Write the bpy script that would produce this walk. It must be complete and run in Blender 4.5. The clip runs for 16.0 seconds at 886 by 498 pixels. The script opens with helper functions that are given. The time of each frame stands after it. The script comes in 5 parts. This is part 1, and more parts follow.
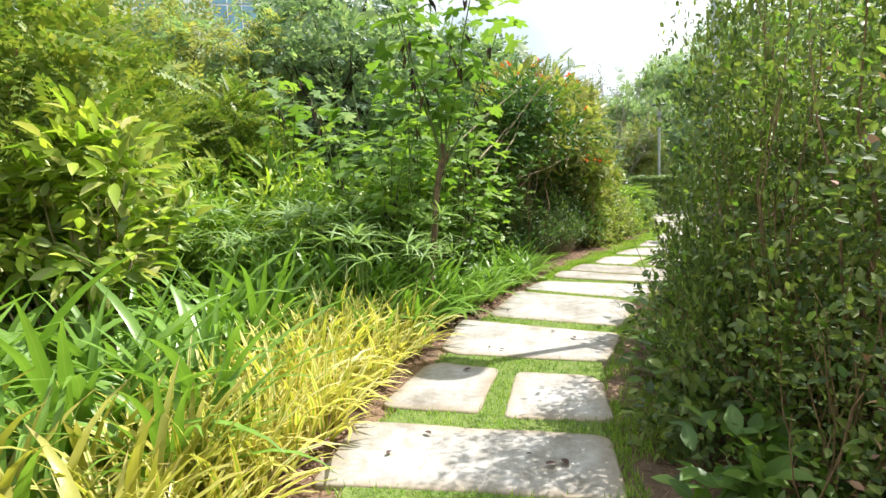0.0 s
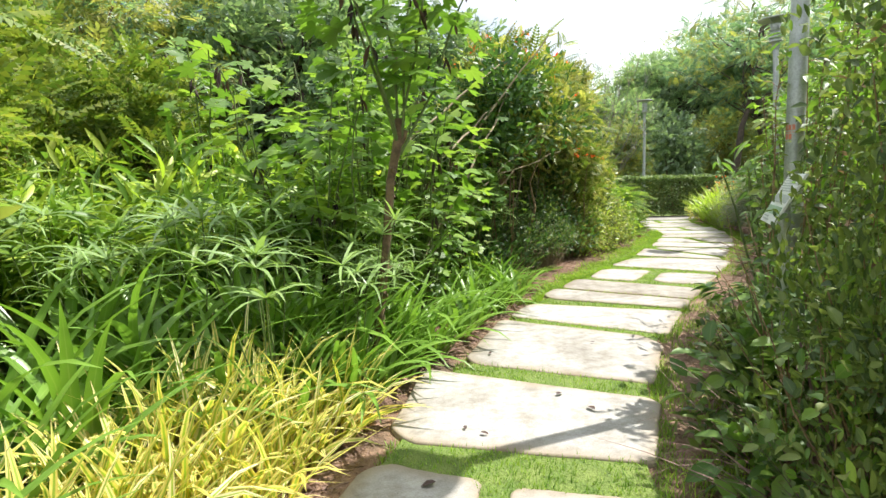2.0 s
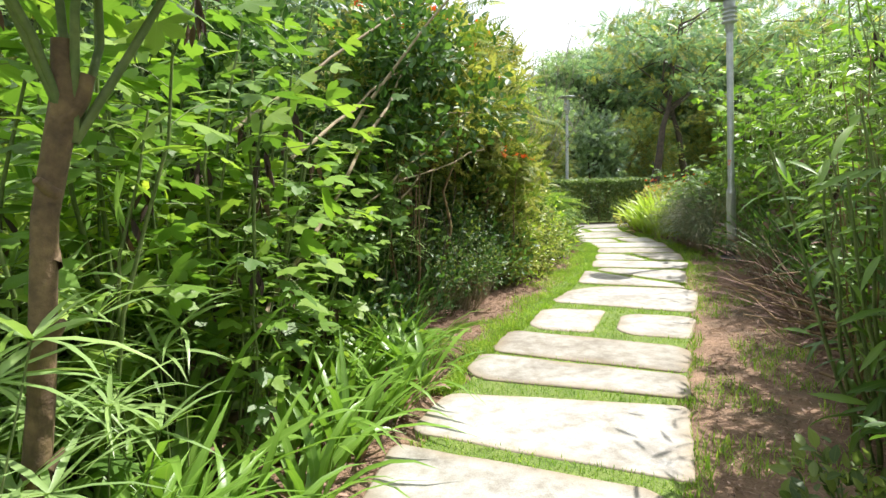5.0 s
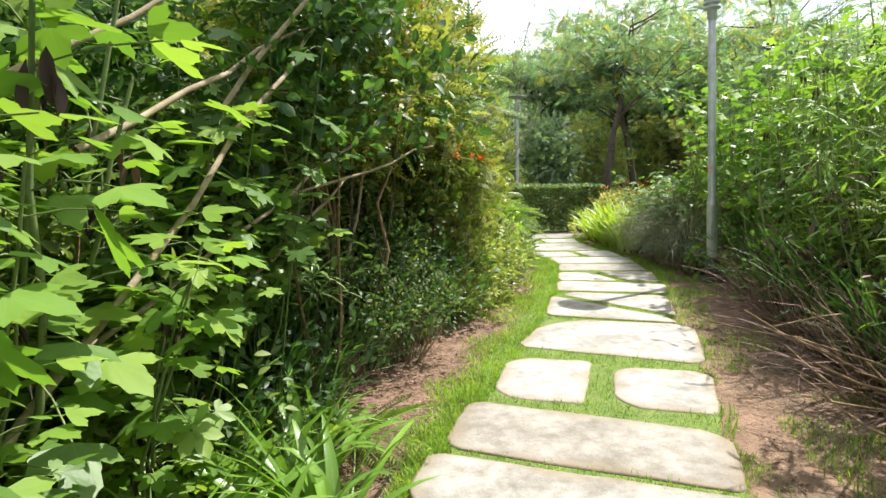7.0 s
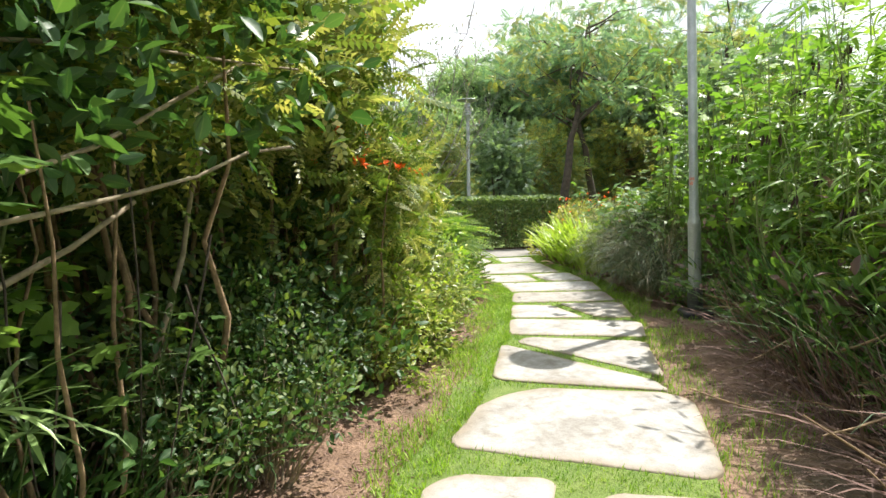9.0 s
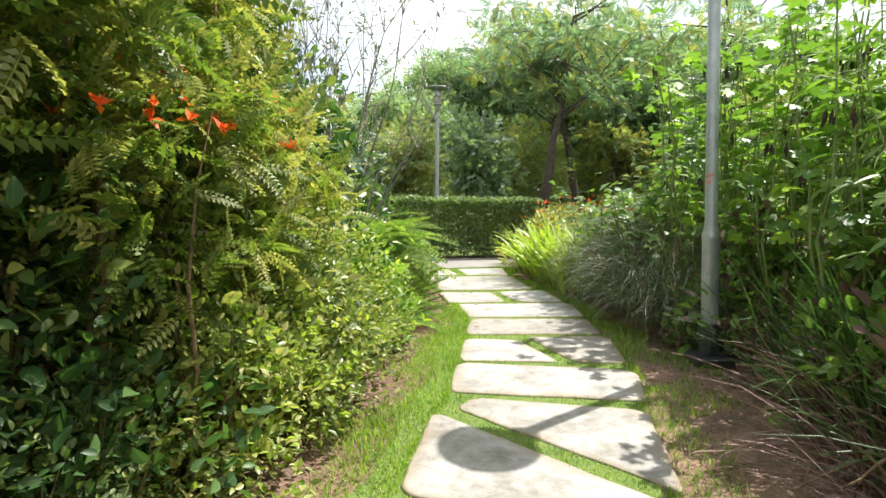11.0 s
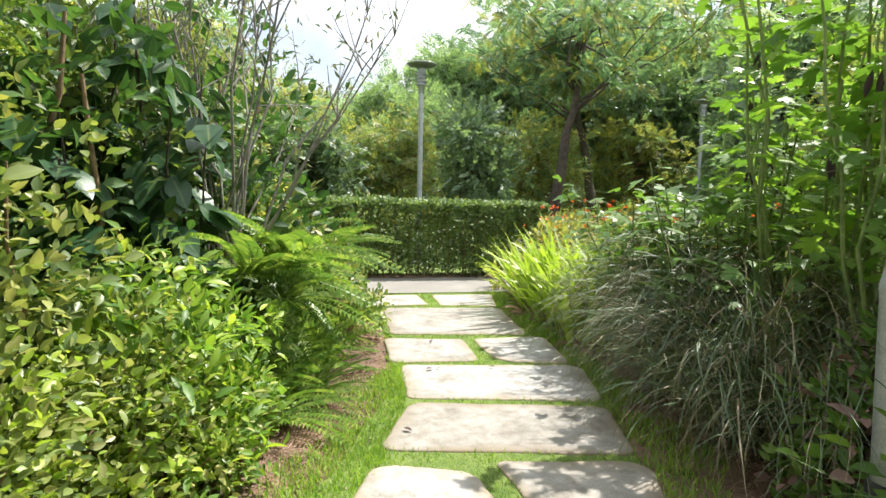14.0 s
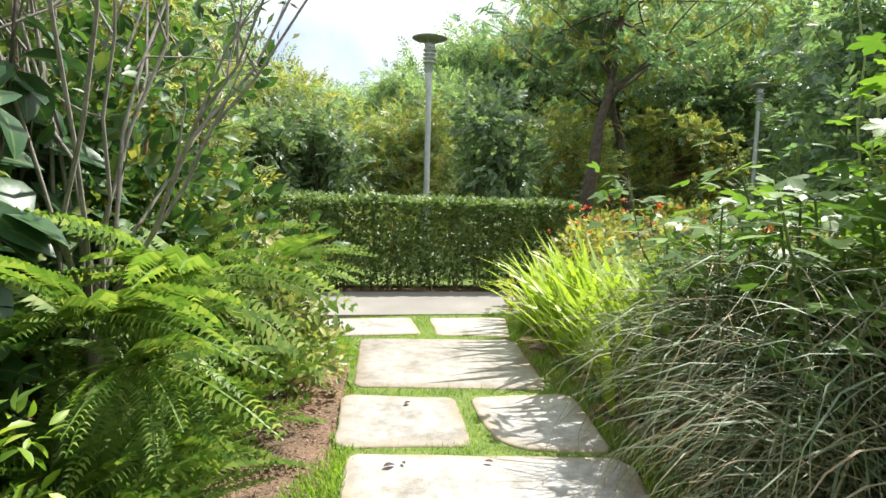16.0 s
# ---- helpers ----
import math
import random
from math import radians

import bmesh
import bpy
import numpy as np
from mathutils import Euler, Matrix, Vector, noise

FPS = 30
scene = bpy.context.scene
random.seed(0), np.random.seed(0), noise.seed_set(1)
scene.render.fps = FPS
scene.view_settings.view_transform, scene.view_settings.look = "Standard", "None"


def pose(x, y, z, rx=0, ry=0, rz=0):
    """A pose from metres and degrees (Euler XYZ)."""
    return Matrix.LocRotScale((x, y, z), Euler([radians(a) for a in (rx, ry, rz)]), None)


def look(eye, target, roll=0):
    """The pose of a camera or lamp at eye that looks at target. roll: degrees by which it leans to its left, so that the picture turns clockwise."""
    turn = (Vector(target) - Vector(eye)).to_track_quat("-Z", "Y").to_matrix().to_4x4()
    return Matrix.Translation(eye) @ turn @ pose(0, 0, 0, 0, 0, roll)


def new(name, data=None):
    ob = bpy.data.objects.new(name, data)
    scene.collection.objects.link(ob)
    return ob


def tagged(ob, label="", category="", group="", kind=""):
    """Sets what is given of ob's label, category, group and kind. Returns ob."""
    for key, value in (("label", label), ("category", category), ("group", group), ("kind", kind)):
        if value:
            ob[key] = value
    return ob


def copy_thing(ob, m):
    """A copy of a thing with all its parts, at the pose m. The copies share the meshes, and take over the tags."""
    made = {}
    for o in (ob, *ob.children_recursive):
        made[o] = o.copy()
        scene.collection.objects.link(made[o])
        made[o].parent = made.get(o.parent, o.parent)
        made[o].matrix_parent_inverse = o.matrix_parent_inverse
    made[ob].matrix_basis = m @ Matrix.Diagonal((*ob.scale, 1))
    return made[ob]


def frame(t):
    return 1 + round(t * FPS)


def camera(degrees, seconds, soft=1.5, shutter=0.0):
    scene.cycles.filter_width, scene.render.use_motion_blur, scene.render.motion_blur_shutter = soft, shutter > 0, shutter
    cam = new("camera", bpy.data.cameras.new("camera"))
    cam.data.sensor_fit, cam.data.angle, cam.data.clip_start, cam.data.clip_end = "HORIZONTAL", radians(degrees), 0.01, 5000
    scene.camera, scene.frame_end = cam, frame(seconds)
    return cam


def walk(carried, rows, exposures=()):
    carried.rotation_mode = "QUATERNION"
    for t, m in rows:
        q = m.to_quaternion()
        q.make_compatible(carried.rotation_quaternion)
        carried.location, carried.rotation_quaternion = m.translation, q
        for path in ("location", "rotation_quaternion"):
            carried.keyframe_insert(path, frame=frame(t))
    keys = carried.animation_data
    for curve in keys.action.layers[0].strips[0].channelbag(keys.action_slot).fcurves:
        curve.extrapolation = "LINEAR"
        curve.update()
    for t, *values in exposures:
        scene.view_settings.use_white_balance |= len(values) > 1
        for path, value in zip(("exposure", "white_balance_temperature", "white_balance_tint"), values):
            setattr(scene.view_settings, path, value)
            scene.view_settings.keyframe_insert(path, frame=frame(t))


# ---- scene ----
cam = camera(76.1, 16.0, soft=1.5)
PATH = [
    (0, (0.109, 0.022, 1.553), (0.083, 2.008, 1.318), -2.2),
    (0.5, (0.096, 0.486, 1.563), (0.08, 2.471, 1.323), -2.3),
    (1, (0.136, 0.961, 1.481), (0.136, 2.948, 1.254), -2.0),
    (1.5, (0.181, 1.43, 1.515), (0.211, 3.415, 1.276), -1.8),
    (2, (0.228, 1.91, 1.48), (0.295, 3.895, 1.246), -1.7),
    (2.5, (0.325, 2.366, 1.505), (0.431, 4.35, 1.272), -1.5),
    (3, (0.458, 2.786, 1.511), (0.605, 4.768, 1.285), -1.9),
    (3.5, (0.543, 3.259, 1.48), (0.747, 5.237, 1.264), -2.0),
    (4, (0.637, 3.712, 1.504), (0.891, 5.682, 1.278), -2.1),
    (6.5, (1.011, 5.858, 1.617), (1.519, 7.777, 1.374), -0.7),
    (7, (1.168, 6.301, 1.613), (1.721, 8.208, 1.377), -0.8),
    (7.5, (1.349, 6.759, 1.649), (1.944, 8.654, 1.409), -0.6),
    (8, (1.583, 7.135, 1.646), (2.212, 9.02, 1.42), -0.6),
    (8.5, (1.866, 7.517, 1.692), (2.524, 9.393, 1.472), -0.8),
    (9, (2.123, 7.94, 1.678), (2.813, 9.806, 1.472), -1.0),
    (11.5, (3.702, 10.071, 1.587), (4.457, 11.912, 1.387), 0.8),
    (12, (4.028, 10.478, 1.612), (4.784, 12.318, 1.409), 1.2),
    (12.5, (4.308, 10.907, 1.571), (5.056, 12.752, 1.384), 1.2),
    (13, (4.597, 11.333, 1.59), (5.33, 13.184, 1.401), 1.4),
    (13.5, (4.881, 11.742, 1.584), (5.595, 13.601, 1.397), 1.3),
    (14, (5.134, 12.173, 1.53), (5.83, 14.039, 1.347), 1.3),
    (14.5, (5.385, 12.617, 1.535), (6.057, 14.491, 1.343), 1.2),
    (15, (5.653, 13.012, 1.516), (6.298, 14.896, 1.328), 1.3),
    (15.5, (5.886, 13.447, 1.557), (6.512, 15.335, 1.357), 1.7),
    (16, (6.095, 13.827, 1.525), (6.699, 15.724, 1.333), 1.5),
]
walk(cam, [(t, look(eye, target, roll)) for t, eye, target, roll in PATH])

# ---------------------------------------------------------------- light
SUN_AZ, SUN_EL = radians(69.5), radians(58.2)
scene.view_settings.exposure = 0.93
world = bpy.data.worlds.new("sky")
scene.world = world
world.use_nodes = True
wn, wl = world.node_tree.nodes, world.node_tree.links
wn.clear()
sky = wn.new("ShaderNodeTexSky")
sky.sky_type, sky.sun_disc = "NISHITA", False
sky.sun_elevation, sky.sun_rotation = SUN_EL, SUN_AZ
sky.air_density, sky.dust_density = 1.0, 3.0
bg = wn.new("ShaderNodeBackground")
bg.inputs["Strength"].default_value = 0.10
wout = wn.new("ShaderNodeOutputWorld")
# thin bright cloud over the blue
wtc = wn.new("ShaderNodeTexCoord")
wno = wn.new("ShaderNodeTexNoise")
wno.inputs["Scale"].default_value, wno.inputs["Detail"].default_value = 2.2, 6.0
wra = wn.new("ShaderNodeValToRGB")
wra.color_ramp.elements[0].position, wra.color_ramp.elements[1].position = 0.30, 0.55
wmi = wn.new("ShaderNodeMix")
wmi.data_type = "RGBA"
wmi.inputs["B"].default_value = (8.3, 8.7, 9.2, 1)
wl.new(wtc.outputs["Generated"], wno.inputs["Vector"])
wl.new(wno.outputs["Fac"], wra.inputs["Fac"])
wl.new(wra.outputs["Color"], wmi.inputs["Factor"])
wl.new(sky.outputs["Color"], wmi.inputs["A"])
wl.new(wmi.outputs["Result"], bg.inputs["Color"])
wl.new(bg.outputs["Background"], wout.inputs["Surface"])

sun_data = bpy.data.lights.new("sun", "SUN")
sun_data.energy, sun_data.angle, sun_data.color = 5.0, radians(0.53), (1.0, 0.955, 0.90)
sun = new("sun", sun_data)
SUN_WAY = Vector((math.sin(SUN_AZ) * math.cos(SUN_EL), math.cos(SUN_AZ) * math.cos(SUN_EL), math.sin(SUN_EL)))
sun.matrix_world = look(SUN_WAY * 60, (0, 0, 0))

# ---------------------------------------------------------------- materials
rng = np.random.default_rng(7)


def nodes_of(name):
    m = bpy.data.materials.new(name)
    m.use_nodes = True
    nt = m.node_tree
    nt.nodes.clear()
    out = nt.nodes.new("ShaderNodeOutputMaterial")
    p = nt.nodes.new("ShaderNodeBsdfPrincipled")
    nt.links.new(p.outputs[0], out.inputs[0])
    return m, nt, p, out


def ramp(nt, fac, stops):
    r = nt.nodes.new("ShaderNodeValToRGB")
    els = r.color_ramp.elements
    while len(els) < len(stops):
        els.new(0.5)
    for e, (pos, c) in zip(els, stops):
        e.position, e.color = pos, (*c, 1)
    nt.links.new(fac, r.inputs["Fac"])
    return r.outputs["Color"]


def noise_of(nt, scale, detail=4.0, coord="Object", rough=0.55):
    tc = nt.nodes.new("ShaderNodeTexCoord")
    n = nt.nodes.new("ShaderNodeTexNoise")
    n.inputs["Scale"].default_value, n.inputs["Detail"].default_value, n.inputs["Roughness"].default_value = scale, detail, rough
    nt.links.new(tc.outputs[coord], n.inputs["Vector"])
    return n.outputs["Fac"]


def mixed(nt, fac, a, b, blend="MIX"):
    m = nt.nodes.new("ShaderNodeMix")
    m.data_type, m.blend_type = "RGBA", blend
    for key, v in (("Factor", fac), ("A", a), ("B", b)):
        if isinstance(v, (int, float)):
            m.inputs[key].default_value = v
        elif isinstance(v, tuple):
            m.inputs[key].default_value = (*v, 1)
        else:
            nt.links.new(v, m.inputs[key])
    return m.outputs["Result"]


def bumped(nt, p, fac, strength, distance):
    b = nt.nodes.new("ShaderNodeBump")
    b.inputs["Strength"].default_value, b.inputs["Distance"].default_value = strength, distance
    nt.links.new(fac, b.inputs["Height"])
    nt.links.new(b.outputs[0], p.inputs["Normal"])


def attribute(nt, name):
    a = nt.nodes.new("ShaderNodeAttribute")
    a.attribute_name = name
    return a.outputs["Fac"]


def leaf_mat(name, cols, rough=0.42, glow=0.35, stripe=None, rib=0.12, dry=0.0):
    """Leaf: colour differs leaf by leaf and in broad patches; light passes through it."""
    m, nt, p, out = nodes_of(name)
    geo = nt.nodes.new("ShaderNodeNewGeometry")
    cols = [(r * 1.12, g, b * 1.55 + 0.006) for r, g, b in cols]
    n = len(cols)
    col = ramp(nt, geo.outputs["Random Per Island"], [(i / max(1, n - 1), c) for i, c in enumerate(cols)])
    patch = ramp(nt, noise_of(nt, 1.7, 3.0), [(0.3, (0.72, 0.74, 0.7)), (0.7, (1.15, 1.12, 1.0))])
    col = mixed(nt, 1.0, col, patch, "MULTIPLY")
    info = nt.nodes.new("ShaderNodeObjectInfo")
    per = ramp(nt, info.outputs["Random"], [(0.0, (0.85, 0.88, 0.85)), (1.0, (1.12, 1.08, 1.0))])
    col = mixed(nt, 1.0, col, per, "MULTIPLY")
    across = attribute(nt, "across")
    if stripe:
        s = ramp(nt, across, [(0.26, (0, 0, 0)), (0.42, (1, 1, 1))])
        col = mixed(nt, s, stripe, col)
    if rib:
        s = ramp(nt, across, [(0.0, (1, 1, 1)), (0.14, (0, 0, 0))])
        f = nt.nodes.new("ShaderNodeMath")
        f.operation = "MULTIPLY"
        f.inputs[1].default_value = rib
        nt.links.new(s, f.inputs[0])
        col = mixed(nt, f.outputs[0], col, (0.45, 0.5, 0.2))
    if dry:
        along = attribute(nt, "along")
        s = ramp(nt, along, [(1.0 - dry, (0, 0, 0)), (1.0, (1, 1, 1))])
        col = mixed(nt, s, col, (0.42, 0.32, 0.13))
    nt.links.new(col, p.inputs["Base Color"])
    p.inputs["Roughness"].default_value = rough
    p.inputs["Specular IOR Level"].default_value = 0.45
    bumped(nt, p, noise_of(nt, 60.0, 2.0), 0.25, 0.004)
    t = nt.nodes.new("ShaderNodeBsdfTranslucent")
    warm = mixed(nt, 1.0, col, (1.4, 1.5, 0.75), "MULTIPLY")
    nt.links.new(warm, t.inputs["Color"])
    mx = nt.nodes.new("ShaderNodeMixShader")
    mx.inputs[0].default_value = glow
    nt.links.new(p.outputs[0], mx.inputs[1])
    nt.links.new(t.outputs[0], mx.inputs[2])
    nt.links.new(mx.outputs[0], out.inputs[0])
    return m


def plain_mat(name, a, b, scale=8.0, rough=0.7, metal=0.0, bump=0.3, depth=0.004, fine=60.0, stain=None, coord="Object"):
    """Two-scale mottled surface with fine relief."""
    m, nt, p, out = nodes_of(name)
    col = ramp(nt, noise_of(nt, scale, 5.0, coord), [(0.3, a), (0.7, b)])
    grain = ramp(nt, noise_of(nt, fine, 3.0, coord), [(0.3, (0.8, 0.8, 0.8)), (0.7, (1.12, 1.12, 1.12))])
    col = mixed(nt, 1.0, col, grain, "MULTIPLY")
    if stain:
        f = ramp(nt, noise_of(nt, scale * 0.35, 6.0, coord, 0.65), [(0.5, (0, 0, 0)), (0.66, (1, 1, 1))])
        col = mixed(nt, f, col, stain)
    nt.links.new(col, p.inputs["Base Color"])
    p.inputs["Roughness"].default_value, p.inputs["Metallic"].default_value = rough, metal
    bumped(nt, p, noise_of(nt, fine, 4.0, coord), bump, depth)
    return m


M_STRAP = leaf_mat("strap leaf green", [(0.08, 0.19, 0.02), (0.14, 0.30, 0.03), (0.25, 0.43, 0.06)], 0.33, 0.34, rib=0.2)
M_VARIEG = leaf_mat("variegated yellow grass leaf", [(0.58, 0.55, 0.10), (0.70, 0.66, 0.17), (0.80, 0.78, 0.38)], 0.40, 0.36, stripe=(0.27, 0.38, 0.045), rib=0, dry=0.10)
M_OLIVE = leaf_mat("yellowing strap leaf", [(0.18, 0.28, 0.025), (0.36, 0.40, 0.05), (0.55, 0.50, 0.14)], 0.38, 0.33, rib=0.2, dry=0.15)
M_SEDGE = leaf_mat("sedge ray green", [(0.13, 0.27, 0.05), (0.21, 0.37, 0.08), (0.36, 0.48, 0.20)], 0.36, 0.33, rib=0)
M_LOBE = leaf_mat("soft lobed leaf bright green", [(0.085, 0.195, 0.02), (0.145, 0.29, 0.03), (0.24, 0.39, 0.05)], 0.45, 0.42)
# leaf green lowered so that its colour carries the shade of the thicket
M_LOBE_SHADED = leaf_mat("lobed leaf green darkened for shade", [(0.03, 0.085, 0.016), (0.055, 0.14, 0.024), (0.10, 0.21, 0.035)], 0.45, 0.35)
M_LOBE_MID = leaf_mat("soft leaf mid green", [(0.065, 0.15, 0.022), (0.11, 0.23, 0.03), (0.18, 0.32, 0.045)], 0.46, 0.38)
M_THICKET = leaf_mat("thicket leaf dull green", [(0.05, 0.10, 0.022), (0.09, 0.155, 0.03), (0.19, 0.27, 0.05), (0.115, 0.19, 0.034)], 0.52, 0.36)
M_SMALL = leaf_mat("small glossy leaf yellow green", [(0.11, 0.185, 0.04), (0.185, 0.27, 0.055), (0.30, 0.375, 0.08), (0.46, 0.48, 0.15)], 0.36, 0.33)
M_LIME = leaf_mat("young lime leaf", [(0.19, 0.34, 0.025), (0.29, 0.45, 0.04), (0.42, 0.55, 0.07)], 0.4, 0.4)
M_HEDGE = leaf_mat("hedge leaf dark green", [(0.09, 0.17, 0.045), (0.15, 0.25, 0.06), (0.25, 0.35, 0.10)], 0.5, 0.32)
M_HEART = leaf_mat("large glossy leaf dark green", [(0.022, 0.065, 0.022), (0.035, 0.10, 0.03), (0.09, 0.20, 0.04)], 0.34, 0.2, rib=0.25)
M_FERN = leaf_mat("fern green", [(0.09, 0.19, 0.025), (0.15, 0.28, 0.04), (0.28, 0.39, 0.07)], 0.45, 0.38, rib=0)
M_FEATHER = leaf_mat("feathery leaflet green", [(0.09, 0.18, 0.02), (0.16, 0.26, 0.03), (0.27, 0.34, 0.045)], 0.45, 0.40, rib=0)
# M_FAR and M_FARDARK are paled: distant haze is put into the leaf colour
M_FAR = leaf_mat("tree leaf mid green paled for haze", [(0.13, 0.24, 0.11), (0.20, 0.33, 0.135), (0.30, 0.42, 0.165)], 0.45, 0.5, rib=0)
M_CROWN = leaf_mat("feathery tree leaf blue green paled for haze", [(0.085, 0.19, 0.10), (0.14, 0.265, 0.13), (0.23, 0.35, 0.16)], 0.45, 0.52, rib=0)
M_FARYEL = leaf_mat("tree leaf olive yellow", [(0.20, 0.26, 0.055), (0.31, 0.36, 0.075), (0.44, 0.45, 0.11)], 0.45, 0.42, rib=0)
M_FARDARK = leaf_mat("tree leaf blue green paled for haze", [(0.10, 0.18, 0.085), (0.15, 0.25, 0.105), (0.22, 0.32, 0.14)], 0.38, 0.42, rib=0)
M_TUSSOCK = leaf_mat("grey green tussock blade", [(0.07, 0.125, 0.04), (0.11, 0.175, 0.06), (0.17, 0.225, 0.095), (0.28, 0.23, 0.11)], 0.5, 0.25, rib=0, dry=0.12)
M_LAWN = leaf_mat("lawn grass blade", [(0.12, 0.26, 0.02), (0.21, 0.39, 0.03), (0.36, 0.50, 0.07)], 0.5, 0.4, rib=0)
M_DRY = leaf_mat("dry straw and dead leaf", [(0.16, 0.10, 0.05), (0.28, 0.19, 0.10), (0.42, 0.31, 0.18), (0.10, 0.06, 0.03)], 0.75, 0.15, rib=0)
M_BRUSH = leaf_mat("dark dead stalk", [(0.10, 0.065, 0.035), (0.17, 0.115, 0.065), (0.28, 0.20, 0.12), (0.06, 0.04, 0.022)], 0.8, 0.1, rib=0)
M_DEADLEAF = leaf_mat("withered hanging leaf", [(0.03, 0.022, 0.015), (0.06, 0.042, 0.026), (0.12, 0.08, 0.04)], 0.8, 0.1, rib=0)
M_FLAME = leaf_mat("orange red flower petal", [(0.75, 0.08, 0.01), (0.85, 0.18, 0.02), (0.85, 0.30, 0.04)], 0.5, 0.3, rib=0)
M_BARK = plain_mat("brown bark", (0.12, 0.075, 0.038), (0.33, 0.22, 0.12), 14.0, 0.85, 0, 0.7, 0.01, 45.0)
M_PALEBARK = plain_mat("pale dry branch bark", (0.22, 0.17, 0.10), (0.42, 0.34, 0.23), 12.0, 0.8, 0, 0.5, 0.006, 50.0)
M_CUTBARK = plain_mat("wet brown bark", (0.07, 0.045, 0.024), (0.21, 0.14, 0.07), 16.0, 0.8, 0, 0.7, 0.01, 45.0)
M_GREYBARK = plain_mat("grey twig bark", (0.16, 0.145, 0.12), (0.30, 0.275, 0.24), 12.0, 0.85, 0, 0.5, 0.006, 50.0)
M_DARKBARK = plain_mat("dark trunk bark", (0.045, 0.035, 0.028), (0.12, 0.09, 0.065), 9.0, 0.9, 0, 0.8, 0.02, 30.0)
M_STEM = plain_mat("green stem", (0.07, 0.12, 0.03), (0.16, 0.20, 0.06), 10.0, 0.6, 0, 0.3, 0.003, 50.0)
M_CANE = plain_mat("green cane", (0.13, 0.19, 0.05), (0.27, 0.31, 0.11), 10.0, 0.5, 0, 0.3, 0.003, 50.0)
M_SOIL = plain_mat("red brown soil with litter", (0.145, 0.088, 0.055), (0.29, 0.185, 0.12), 3.5, 0.95, 0, 0.9, 0.03, 40.0, stain=(0.10, 0.075, 0.045))
M_TURF = plain_mat("turf soil under grass", (0.09, 0.15, 0.025), (0.17, 0.22, 0.05), 6.0, 0.95, 0, 0.8, 0.02, 60.0)
M_ROAD = plain_mat("pale grey concrete road", (0.20, 0.188, 0.165), (0.27, 0.255, 0.225), 1.4, 0.85, 0, 0.3, 0.004, 120.0, stain=(0.22, 0.205, 0.18))
M_STEEL = plain_mat("galvanised grey steel", (0.36, 0.38, 0.39), (0.50, 0.52, 0.53), 7.0, 0.45, 0.55, 0.1, 0.001, 80.0)
M_BLACK = plain_mat("black sleeve paint", (0.02, 0.02, 0.022), (0.05, 0.05, 0.055), 9.0, 0.5, 0, 0.2, 0.002, 70.0)
M_SIGN = plain_mat("pale sign plate", (0.62, 0.64, 0.62), (0.74, 0.76, 0.74), 5.0, 0.35, 0, 0.05, 0.001, 60.0)
M_PRINT = plain_mat("faded green print", (0.16, 0.30, 0.20), (0.30, 0.42, 0.30), 20.0, 0.4, 0, 0.05, 0.001, 60.0)
M_INK = plain_mat("grey print", (0.30, 0.33, 0.33), (0.40, 0.43, 0.43), 20.0, 0.4, 0, 0.05, 0.001, 60.0)
M_ORANGE = plain_mat("faded red paint", (0.60, 0.16, 0.10), (0.72, 0.30, 0.22), 20.0, 0.5, 0, 0.05, 0.001, 60.0)
M_ROCK = plain_mat("grey boulder", (0.20, 0.17, 0.15), (0.36, 0.31, 0.27), 5.0, 0.9, 0, 0.8, 0.02, 25.0)
M_WALL = plain_mat("white tower cladding", (0.68, 0.72, 0.78), (0.78, 0.82, 0.86), 0.3, 0.6, 0, 0.05, 0.01, 4.0)


def glass_mat():
    m, nt, p, out = nodes_of("blue tower glass")
    col = ramp(nt, noise_of(nt, 0.5, 2.0), [(0.3, (0.08, 0.22, 0.36)), (0.7, (0.16, 0.36, 0.50))])
    nt.links.new(col, p.inputs["Base Color"])
    p.inputs["Roughness"].default_value, p.inputs["Specular IOR Level"].default_value = 0.08, 0.9
    return m


M_GLASS = glass_mat()


